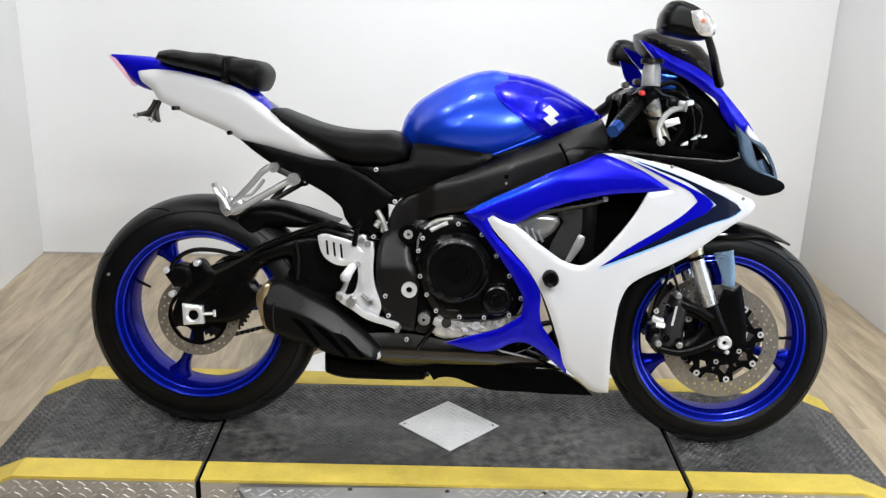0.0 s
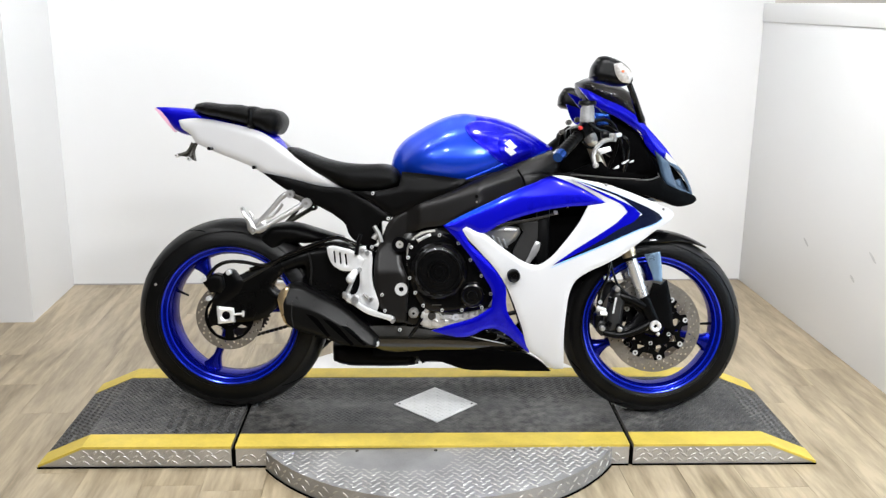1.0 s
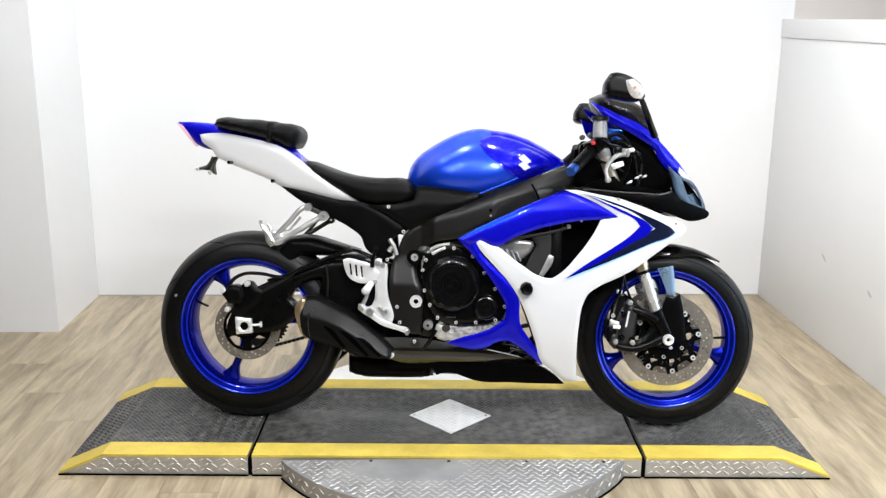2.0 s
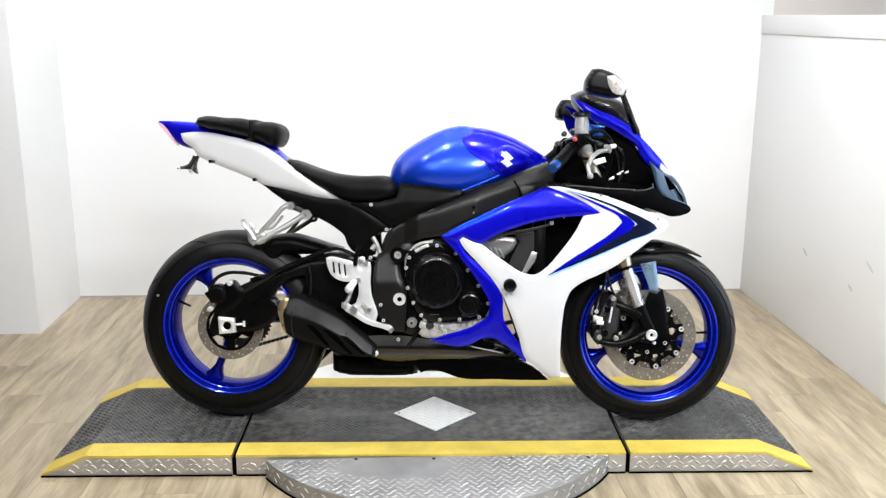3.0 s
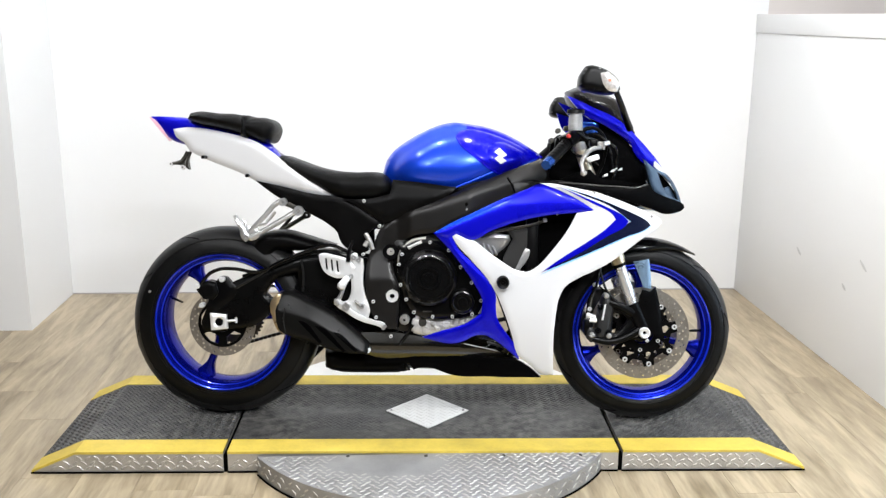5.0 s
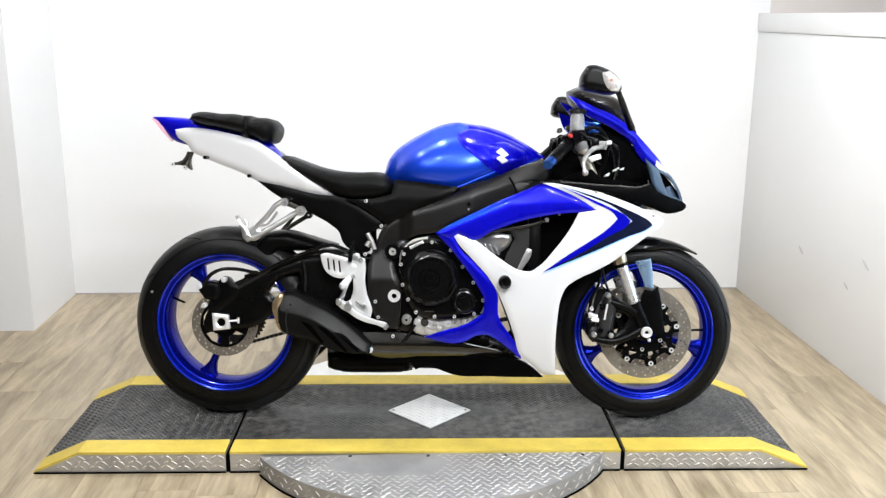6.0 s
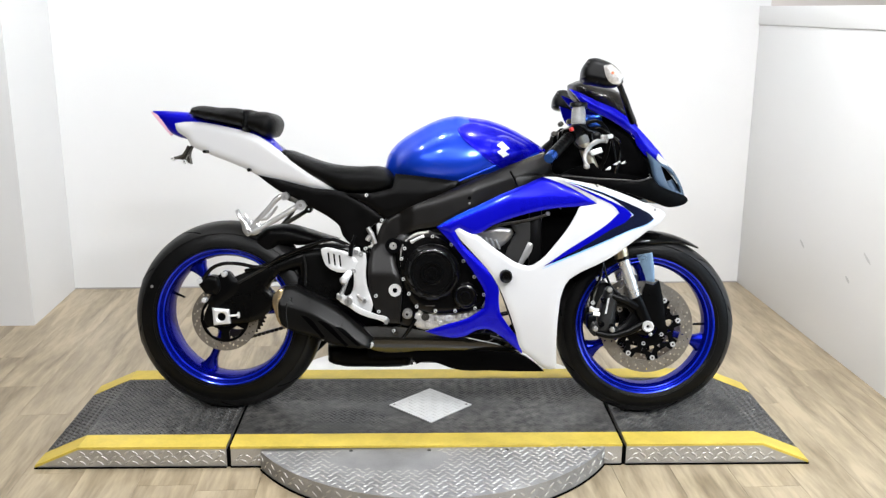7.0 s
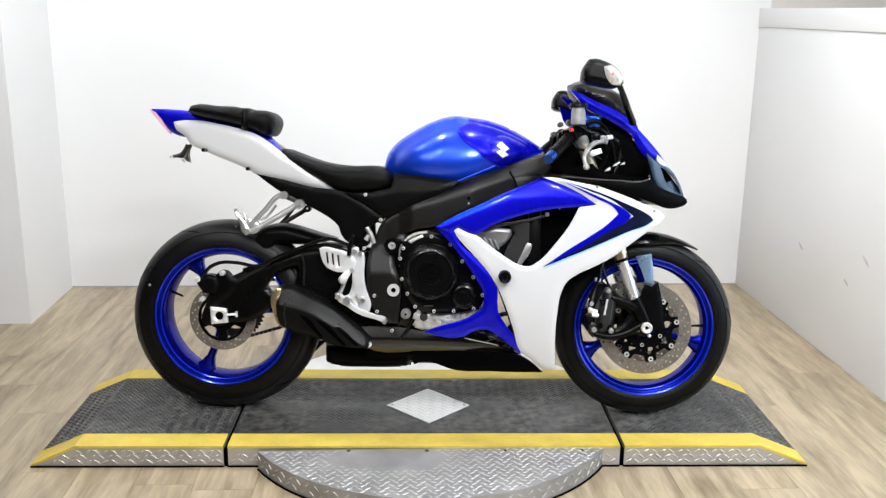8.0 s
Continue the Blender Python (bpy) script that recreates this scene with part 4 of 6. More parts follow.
# wheels
def wheel(name, x, r, rim_half, tyre_half, spokes, label):
    hub = new(name)
    hub.parent = bike
    hub["label"] = label
    c = (x, 0, r)
    prof = []
    for k in range(25):
        a = -math.pi * 0.5 + math.pi * k / 24
        prof.append((r - tyre_half * 0.95 * (1 - math.cos(a) ** 0.8) if abs(a) < 1.57 else r - tyre_half * 0.95, tyre_half * math.sin(a)))
    prof = [(rad - (0.0012 if k in (3, 21) else 0), y) for k, (rad, y) in enumerate(prof)]
    bead = 0.222
    prof += [(bead + 0.008, rim_half + 0.006), (bead, rim_half - 0.004), (bead, -rim_half + 0.004), (bead + 0.008, -rim_half - 0.006)]
    tyre = part("tyre", lathe(prof, 96, c), RUBBER, hub, "black road tyre with a rounded tread", 30)
    tyre.data.materials.append(TREAD)
    for face in tyre.data.polygons:
        if math.hypot(face.center.x - x, face.center.z - r) > r - 0.42 * tyre_half:
            face.material_index = 1
    for sy in (-1, 1):
        for rad, out in ((bead + 0.016, 0.0006), (r - 0.43 * tyre_half, 0.0004)):
            ang = math.acos(min(1, max(0, 1 - (r - rad) / (tyre_half * 0.95))) ** 1.25)
            y = sy * (tyre_half * math.sin(ang) + out)
            part("sidewall_rib", lathe([(rad + 0.0016 * math.cos(u), y + 0.0012 * math.sin(u)) for u in np.linspace(0, 2 * math.pi, 7)[:-1]], 96, c), RUBBER, tyre)
    h = rim_half
    rp = [(0.231, -h - 0.002), (0.231, -h + 0.004), (0.220, -h + 0.010), (0.206, -h * 0.55), (0.206, h * 0.55), (0.220, h - 0.010), (0.231, h - 0.004), (0.231, h + 0.002),
          (0.227, h + 0.003), (0.2225, h - 0.003), (0.2165, h - 0.005), (0.2135, h - 0.009), (0.202, h * 0.5), (0.2005, 0),
          (0.202, -h * 0.5), (0.2135, -h + 0.009), (0.2165, -h + 0.005), (0.2225, -h + 0.003), (0.227, -h - 0.003)]
    for a in range(9):
        for sy in (-1, 1):
            path = []
            for u in range(5):
                th = math.radians(a * 40 + 14 * u / 4 * (1 if x > 0 else -1) + (20 if sy > 0 else 0))
                ph = math.radians(18 + 36 * u / 4)
                rad = r - tyre_half * 0.95 * (1 - math.cos(ph) ** 0.8) - 0.0012
                path.append((x + rad * math.cos(th), sy * tyre_half * math.sin(ph), r + rad * math.sin(th)))
            part("tread_groove", tube(path, 0.0022, 6), VOID, hub)
    rim = part("rim", lathe(rp, 96, c), RIM, hub, "gloss blue cast alloy rim", 30)
    for sy in (-1, 1):
        for lr, ly, lw in ((0.2275, h + 0.0015, 0.0042), (0.2125, h - 0.0095, 0.0026)):
            part("rim_lip", lathe([(lr + lw * math.cos(u), sy * ly + lw * math.sin(u)) for u in np.linspace(0, 2 * math.pi, 9)[:-1]], 96, c), RIMLIP, rim)
    for a in spokes:
        bm = bmesh.new()
        rows = []
        for k in range(9):
            s = k / 8
            rad = 0.035 + (0.203 - 0.035) * s
            half = 0.026 - 0.0135 * min(1, s * 3) + 0.024 * (max(0, s - 0.72) / 0.28) ** 1.6
            deep = 0.03 - 0.008 * s
            loop = []
            for q in range(12):
                t = 2 * math.pi * q / 12
                u, v = half * math.copysign(abs(math.cos(t)) ** 0.7, math.cos(t)), deep * math.copysign(abs(math.sin(t)) ** 0.7, math.sin(t))
                loop.append(bm.verts.new((x + rad * math.cos(a) - u * math.sin(a), v, r + rad * math.sin(a) + u * math.cos(a))))
            rows.append(loop)
        for p, q in zip(rows, rows[1:]):
            for k in range(12):
                bm.faces.new((p[k], p[(k + 1) % 12], q[(k + 1) % 12], q[k]))
        bm.faces.new(rows[0])
        bm.faces.new(rows[-1])
        part("spoke", bm, RIM, hub)
    part("hub", drum(0.044, -h * 0.9, h * 0.9, (x, r), 0.006), RIM, hub)
    va = math.radians(0 if x > 0 else 160)
    part("valve", tube([(x + 0.2 * math.cos(va), -0.004, r + 0.2 * math.sin(va)), (x + 0.165 * math.cos(va), -0.012, r + 0.165 * math.sin(va))], (0.005, 0.0035), 8), BLACKM, hub)
    return hub


def brake_disc(hub, x, r, y, outer, inner, carrier, arms, holes, twist=0.0):
    rings = []
    for row in range(3):
        rad = inner + (outer - inner) * (0.25 + 0.25 * row)
        for k in range(holes):
            a = 2 * math.pi * (k + 0.33 * row) / holes
            rings.append([(x + rad * math.cos(a) + 0.0032 * math.cos(t), r + rad * math.sin(a) + 0.0032 * math.sin(t)) for t in np.linspace(0, 2 * math.pi, 7)[:-1]])
    out = [(x + outer * math.cos(t), r + outer * math.sin(t)) for t in np.linspace(0, 2 * math.pi, 60)[:-1]]
    rings.append([(x + inner * math.cos(t), r + inner * math.sin(t)) for t in np.linspace(0, 2 * math.pi, 48)[:-1]])
    q, f, d = tile(out, 0.02, rings)
    s = -1 if y < 0 else 1
    part("brake_disc", shell(q, f, np.full(len(q), y + s * 0.0025), np.full(len(q), y - s * 0.0025)), DISCM, hub, "drilled steel brake disc", 30)
    if not arms:
        return
    star, cuts = [], []
    for k in range(arms):
        for u, rad in ((-0.5, 0.090), (-0.27, 0.093), (-0.2, inner + 0.001), (0.2, inner + 0.001), (0.27, 0.093)):
            a = twist + 2 * math.pi * (k + u) / arms
            star.append((x + rad * math.cos(a), r + rad * math.sin(a)))
        for shape in (((0, 0.091), (-0.24, 0.074), (-0.2, 0.066), (0.2, 0.066), (0.24, 0.074)), ((0.5, 0.084), (0.4, 0.072), (0.6, 0.072))):
            cuts.append([(x + rad * math.cos(twist + 2 * math.pi * (k + u) / arms), r + rad * math.sin(twist + 2 * math.pi * (k + u) / arms)) for u, rad in shape])
    cuts.append([(x + 0.036 * math.cos(t), r + 0.036 * math.sin(t)) for t in np.linspace(0, 2 * math.pi, 24)[:-1]])
    q, f, d = tile(star, 0.01, cuts)
    part("disc_carrier", shell(q, f, np.full(len(q), y + s * 0.004), np.full(len(q), y - s * 0.003)), BLACKM, hub, "black disc carrier", 30)
    for n, rad, rr in ((arms, inner - 0.007, 0.0085), (5, 0.056, 0.0065)):
        for k in range(n):
            a = twist + (0 if n == arms else -0.67) + 2 * math.pi * k / n
            part("disc_bobbin", ring(0.0036, rr, y + s * 0.0065, y - s * 0.003, (x + rad * math.cos(a), r + rad * math.sin(a)), 14), SILVER, hub)


fw = wheel("front_wheel", FX_A, FR, 0.047, 0.0600, [math.radians(a) for a in (-18, 92, 206)], "front wheel with blue rim and twin drilled discs")
for y in (-0.068, 0.068):
    brake_disc(fw, FX_A, FR, y, 0.152, 0.112, 0.1, 8, 30, 0.21)
rw = wheel("rear_wheel", RX_A, RR, 0.074, 0.0900, [math.radians(a) for a in (124, 247, 6)], "rear wheel with blue rim and one drilled disc")
brake_disc(rw, RX_A, RR, -0.085, 0.110, 0.078, 0.07, 0, 18)
cuts = []
for k in range(5):
    cuts.append([(RX_A + rad * math.cos(math.radians(72 * k + 18 + u)), RR + rad * math.sin(math.radians(72 * k + 18 + u))) for rad, u in ((0.072, -24), (0.074, 0), (0.072, 24), (0.047, 20), (0.047, -20))])
cuts.append([(RX_A + 0.03 * math.cos(u), RR + 0.03 * math.sin(u)) for u in np.linspace(0, 2 * math.pi, 20)[:-1]])
q, f, d = tile([(RX_A + 0.081 * math.cos(u), RR + 0.081 * math.sin(u)) for u in np.linspace(0, 2 * math.pi, 48)[:-1]], 0.01, cuts)
part("disc_carrier", shell(q, f, np.full(len(q), -0.0885), np.full(len(q), -0.082)), BLACKM, rw, "black disc carrier", 30)
teeth = []
for k in range(172):
    a = 2 * math.pi * k / 172
    rad = 0.104 if k % 4 in (0, 1) else 0.097
    teeth.append((RX_A + rad * math.cos(a), RR + rad * math.sin(a)))
q, f, d = tile(teeth, 0.03, [[(RX_A + 0.07 * math.cos(t), RR + 0.07 * math.sin(t)) for t in np.linspace(0, 2 * math.pi, 30)[:-1]]])
part("sprocket", shell(q, f, np.full(len(q), 0.085), np.full(len(q), 0.091)), CHAINM, rw, "dark rear sprocket", 30)

# chain: single links on two runs
link = box(-0.0072, 0.0072, -0.009, 0.009, -0.0055, 0.0055, 0.003)
chain = new("chain")
chain.parent = bike
chain["label"] = "oily dark drive chain"
link_me = bpy.data.meshes.new("link")
link.to_mesh(link_me)
link.free()
link_me.materials.append(CHAINM)
for z0, z1 in ((RR - 0.1, 0.365), (RR + 0.1, 0.44)):
    for k in range(34):
        s = k / 33
        share("link", link_me, Matrix.Translation((RX_A + 0.03 + s * 0.5, 0.088, z0 + (z1 - z0) * s)) @ Matrix.Rotation(-math.atan2(z1 - z0, 0.5), 4, "Y"), chain)

# swing arm, rear brake


def arm_half(x, z):
    """The upper half of the arm leans in above a soft crease."""
    return 0.118 - 0.02 * max(0, x + 0.45) / 0.25 - 0.35 * ease(z - 0.545 - 0.25 * min(0, x + 0.42), 0.02)


part("swingarm", panel(SWINGARM, arm_half, thick=0.035, roll=0.008, reach=0.014, step=0.009, holes=[SWING_HOLE]), SWARM, bike, "black braced alloy swing arm")
FAR_ARM = [(-0.757, 0.307), (-0.745, 0.364), (-0.693, 0.435), (-0.618, 0.473), (-0.507, 0.516), (-0.433, 0.543), (-0.323, 0.551), (-0.213, 0.538), (-0.212, 0.470), (-0.323, 0.490),
    (-0.430, 0.492), (-0.520, 0.468), (-0.590, 0.430), (-0.640, 0.385), (-0.657, 0.330), (-0.700, 0.291), (-0.750, 0.294)]
part("swingarm", panel(FAR_ARM, arm_half, thick=0.035, roll=0.008, reach=0.014, step=0.009, side=1), SWARM, bike, "black arched alloy swing arm")
part("swingarm_bridge", box(-0.33, -0.23, -0.1, 0.1, 0.42, 0.53, 0.015), BLACKM, bike)
part("brake_hanger", panel(REAR_BRK, 0.124, thick=0.02, roll=0.006), BLACKM, bike)
cal = part("rear_caliper", panel(REAR_CAL, 0.137, thick=0.04, roll=0.008, reach=0.012, step=0.006), PLASTIC, bike, "small dark rear brake caliper")
for bx, bz in ((-0.763, 0.447), (-0.749, 0.384), (-0.683, 0.469)):
    part("bolt", drum(0.0085, -0.146, -0.12, (bx, bz), 0.002, 10), SILVER, cal)
adj = part("axle_block", panel([(-0.726, 0.357), (-0.672, 0.352), (-0.668, 0.306), (-0.722, 0.300)], 0.134, thick=0.02, roll=0.004, reach=0.008, step=0.006,
                               holes=[[(-0.696 + 0.014 * math.cos(t), 0.328 + 0.014 * math.sin(t)) for t in np.linspace(0, 6.283, 16)[:-1]]]), SILVER, bike, "bright chain adjuster block")
part("axle_end", drum(0.0145, -0.128, -0.10, (-0.696, 0.328), 0.003, 18), BLACKG, adj)
part("adjuster_screw", tube([(-0.672, -0.126, 0.331), (-0.638, -0.126, 0.334)], 0.004, 8), SILVER, adj)
part("adjuster_head", tube([(-0.641, -0.126, 0.325), (-0.641, -0.126, 0.343)], 0.0045, 6), SILVER, adj)
part("brake_hose", tube([(-0.755, -0.13, 0.45), (-0.725, -0.135, 0.487), (-0.69, -0.14, 0.503), (-0.64, -0.13, 0.503), (-0.57, -0.12, 0.492), (-0.50, -0.125, 0.525), (-0.40, -0.13, 0.565), (-0.33, -0.14, 0.585), (-0.27, -0.15, 0.565)], 0.006), BLACKG, bike, "black rubber brake hose")
part("brake_hose", tube([(-0.62, -0.115, 0.478), (-0.52, -0.122, 0.51), (-0.42, -0.12, 0.55), (-0.34, -0.13, 0.565), (-0.28, -0.14, 0.545)], 0.0055), BLACKM, bike)
part("hugger", pillow(HUGGER, 0.085, 0.025, step=0.008, power=0.5, low=0.5), PLASTIC, bike, "black rear tyre hugger")
part("rear_shock_linkage", box(-0.40, -0.30, -0.06, 0.06, 0.40, 0.56, 0.02), PLASTIC, bike)

# exhaust


def muf_half(x, z):
    """Flat flank with a sloping facet along its top."""
    line = 0.380 - 0.16 * (x + 0.484) - 0.5 * ease(x + 0.40, 0.06)
    return 0.078 - 0.5 * ease(z - line, 0.003) - 0.25 * ease(line - 0.06 - z, 0.003)


muf = part("muffler", panel(MUFFLER, muf_half, thick=0.15, roll=0.008, reach=0.012, step=0.006), SILENCER, bike, "short black angular silencer", 25)
muf.matrix_basis = Matrix.Translation((0, -0.105, 0))
part("end_ring", panel(MUF_RING, 0.072, thick=0.14, roll=0.006, reach=0.008, step=0.006), GOLDRING, muf, "gold-tinted metal end ring")
for (x0, z0), (x1, z1) in (((-0.422, 0.342), (-0.356, 0.274)), ((-0.369, 0.326), (-0.281, 0.248)), ((-0.312, 0.306), (-0.241, 0.248))):
    part("slot", panel([(x0 - 0.005, z0 + 0.002), (x0 + 0.005, z0 + 0.001), (x1 + 0.006, z1 + 0.002), (x1 - 0.002, z1 - 0.004)], lift(muf_half, 0.0012), thick=0.004, roll=0.0005, reach=0.004, step=0.006), VOID, muf, "dark slanted slot")
part("muffler_bolt", drum(0.006, -0.072, -0.06, (-0.356, 0.266), 0.002, 10), CAST, muf)
part("muffler_seam", tube([(-0.470, -0.0785, 0.385), (-0.474, -0.0795, 0.345), (-0.468, -0.076, 0.302)], 0.0022, 6), MUFFM, muf, "raised seam")
part("catalyst_box", pillow(CATBOX, 0.09, 0.03, step=0.009, power=0.5), PLASTIC, bike, "black exhaust chamber under the engine")
part("header_pipe", tube([(-0.3, -0.07, 0.27), (-0.2, -0.05, 0.22), (0.0, -0.02, 0.19), (0.2, 0, 0.21), (0.33, 0, 0.33)], 0.03, 14), ENGINE, bike)
part("muffler_bolt", drum(0.009, -0.168, -0.14, (-0.205, 0.247), 0.002, 12), SILVER, bike)

# frame and engine


def spar_half(x, z):
    """Flat flank; the top of the spar and of its foot lean in above a crease."""
    line = min(0.71 + 0.335 * (x - 0.0), 0.73 + 0.33 * (x - 0.042)) - 0.004
    foot = 0.6 * ease(z - 0.478, 0.006) * min(1, max(0, (-0.07 - x) / 0.04)) if z < 0.57 else 0.6 * 0.092 * min(1, max(0, (-0.07 - x) / 0.04))
    return 0.165 - 0.09 * max(0, x - 0.12) / 0.27 - 0.5 * ease(z - line, 0.004) * min(1, max(0, (x + 0.06) / 0.06)) - 0.5 * foot


both("frame_spar", FRAME, spar_half, FRAMEM, "dark satin alloy frame spar", thick=0.04, roll=0.006, reach=0.012, step=0.009)
part("engine_block", pillow([(-0.16, 0.62), (0.02, 0.66), (0.24, 0.70), (0.34, 0.62), (0.22, 0.45), (0.16, 0.33), (0.05, 0.26), (-0.15, 0.29)], 0.145, 0.04, step=0.02), ENGINE, bike, "black engine block")
cover = part("clutch_case", panel(ENGINE_COVER, 0.172, thick=0.05, roll=0.006, reach=0.012), ENGINE, bike, "black engine side cover")
cx, cz = -0.007, 0.486
part("clutch_cover", lathe([(0.0005, -0.202), (0.009, -0.202), (0.011, -0.206), (0.0155, -0.206), (0.018, -0.199), (0.0255, -0.199), (0.029, -0.207), (0.0345, -0.207), (0.038, -0.2015), (0.060, -0.2005), (0.063, -0.2045), (0.069, -0.2045), (0.074, -0.199), (0.0785, -0.192), (0.082, -0.190), (0.088, -0.186), (0.091, -0.172), (0.0005, -0.165)], 56, (cx, 0, cz), closed=False), ENGINE, cover, "round black clutch cover", 25)
part("starter_cover", lathe([(0.0005, -0.196), (0.014, -0.196), (0.017, -0.1935), (0.027, -0.193), (0.031, -0.196), (0.036, -0.194), (0.040, -0.186), (0.042, -0.17), (0.0005, -0.165)], 40, (0.099, 0, 0.411), closed=False), ENGINE, cover, "small round black cover", 25)
head = lathe([(0.0004, -0.003), (0.0022, -0.003), (0.0026, -0.006), (0.0048, -0.006), (0.0056, -0.0045), (0.0056, 0.006), (0.0004, 0.006)], 10, closed=False)
bolt_me = bpy.data.meshes.new("bolt")
bmesh.ops.recalc_face_normals(head, faces=head.faces)
head.to_mesh(bolt_me)
head.free()
bolt_me.materials.append(SILVER)
bolt_me.materials.append(BLACKG)
for face in bolt_me.polygons:
    if math.hypot(face.center.x, face.center.z) < 0.0024:
        face.material_index = 1
for bx, bz in BOLTS:
    share("bolt", bolt_me, Matrix.Translation((bx, -0.176, bz)), cover)
for bx, bz in BOLTS2:
    share("bolt", bolt_me, Matrix.Translation((bx, -0.168, bz)), bike)
part("case_rim", tube([(-0.104, -0.16, 0.50), (-0.10, -0.165, 0.57), (-0.06, -0.165, 0.605), (-0.02, -0.165, 0.612)], 0.0055, 8), CAST, bike, "bare alloy case edge")
part("case_rim", tube([(0.139, -0.165, 0.467), (0.165, -0.168, 0.431), (0.169, -0.168, 0.403), (0.152, -0.165, 0.372)], 0.005, 8), CAST, bike, "bare alloy case edge")
part("case_lug", panel([(-0.079, 0.585), (-0.035, 0.606), (-0.031, 0.597), (-0.052, 0.588), (-0.074, 0.575)], 0.176, thick=0.02, roll=0.004, reach=0.006, step=0.005), SILVER, bike, "bright bare alloy lug")
part("drain_hose", tube([(-0.06, -0.15, 0.33), (-0.08, -0.155, 0.30), (-0.10, -0.15, 0.27), (-0.12, -0.14, 0.24)], 0.005, 8), BLACKG, bike, "black drain hose")
for k in range(9):
    a = math.radians(40 * k + 12)
    part("cover_rib", panel([(cx + 0.081 * math.cos(a - 0.12), cz + 0.081 * math.sin(a - 0.12)), (cx + 0.089 * math.cos(a - 0.12), cz + 0.089 * math.sin(a - 0.12)), (cx + 0.089 * math.cos(a + 0.12), cz + 0.089 * math.sin(a + 0.12)), (cx + 0.081 * math.cos(a + 0.12), cz + 0.081 * math.sin(a + 0.12))], 0.1905, thick=0.008, roll=0.001, reach=0.003, step=0.006), ENGINE, cover)
part("cover_marking", panel([(-0.028, 0.379), (0.002, 0.379), (0.002, 0.375), (-0.028, 0.375)], 0.1735, thick=0.004, roll=0.0003, step=0.006), CHAINM, cover, "dull unreadable marking bar")
sump = part("sump", panel(ENGINE_LOW, 0.15, thick=0.08, roll=0.01, reach=0.015), SUMPM, bike, "bare cast alloy sump")
for bx, bz in ((-0.045, 0.357), (-0.005, 0.355), (0.020, 0.318), (0.075, 0.357), (0.105, 0.335), (0.128, 0.360), (0.005, 0.335)):
    part("sump_boss", drum(0.0075, -0.160, -0.14, (bx, bz), 0.003, 12), SUMPM, sump)
for k in range(6):
    part("sump_fin", tube([(-0.030 + 0.028 * k, -0.151, 0.330 + 0.001 * k), (-0.012 + 0.028 * k, -0.151, 0.320 + 0.002 * k)], 0.0035, 6), SUMPM, sump)
part("oil_plug", ring(0.004, 0.0115, -0.163, -0.14, (0.047, 0.336), 20), SILVER, bike)
part("drain_boss", drum(0.013, -0.156, -0.14, (-0.029, 0.338), 0.003, 20), CHAINM, bike)
fill = part("oil_filler", drum(0.016, -0.168, -0.13, (-0.087, 0.348), 0.003, 24), CAST, bike, "ribbed alloy filler cap")
part("filler_top", ring(0.0045, 0.010, -0.173, -0.16, (-0.087, 0.348), 20), HANGER, fill)
part("filler_socket", drum(0.0048, -0.1695, -0.16, (-0.087, 0.348), 0.001, 12), BLACKM, fill)
part("pivot_collar", ring(0.008, 0.020, -0.176, -0.14, (-0.126, 0.426), 28), SILVER, bike, "bright swing arm pivot collar")
part("pivot_hole", drum(0.0085, -0.168, -0.14, (-0.126, 0.426), 0.001, 16), BLACKG, bike)
part("mount_cup", ring(0.012, 0.025, -0.1705, -0.14, (-0.132, 0.568), 28), BLACKG, bike)
part("mount_bolt", ring(0.004, 0.0125, -0.170, -0.14, (-0.132, 0.568), 12), CAST, bike)

# foot controls
rs = part("footrest_hanger", panel(REARSET, 0.165, thick=0.014, roll=0.002, reach=0.005, step=0.006), SILVER, bike, "bright alloy footrest hanger")
slots = [[(x0, 0.545 - k * 0.004), (x0 + 0.006, 0.545 - k * 0.004), (x0 + 0.010, 0.508 - k * 0.004), (x0 + 0.004, 0.508 - k * 0.004)] for k, x0 in enumerate((-0.343, -0.325, -0.307))]
part("heel_guard", panel(HEEL, 0.17, thick=0.004, roll=0.002, reach=0.006, step=0.008, holes=slots), SILVER, rs, "slotted bright alloy heel guard")
peg = part("footrest", tube([(-0.272, -0.172, 0.480), (-0.276, -0.20, 0.474), (-0.279, -0.245, 0.466)], (0.0105, 0.0135), 14), SILVER, rs, "round-ended footrest")
part("end_cap", lathe([(0.0005, -0.256), (0.008, -0.255), (0.0135, -0.248), (0.0135, -0.242), (0.0005, -0.242)], 20, (-0.279, 0, 0.466), closed=False), SILVER, peg)
part("return_rod", tube([(-0.281, -0.176, 0.452), (-0.290, -0.178, 0.428), (-0.303, -0.182, 0.402)], (0.0055, 0.008), 10), HANGER, rs)
part("brake_pedal", panel(BRAKE_PEDAL, 0.188, thick=0.012, roll=0.0015, reach=0.004, step=0.007), SILVER, rs, "bright alloy brake pedal")
part("pedal_tip", tube([(-0.150, -0.18, 0.331), (-0.150, -0.225, 0.331)], 0.0065, 12), HANGER, rs)
part("pedal_pivot", ring(0.004, 0.0125, -0.198, -0.16, (-0.272, 0.392), 20), HANGER, rs)
part("clevis", box(-0.310, -0.296, -0.198, -0.180, 0.398, 0.418, 0.003), HANGER, rs)
part("pedal_stop", tube([(-0.246, -0.176, 0.410), (-0.232, -0.178, 0.398), (-0.216, -0.178, 0.392)], 0.005, 8), CAST, rs)
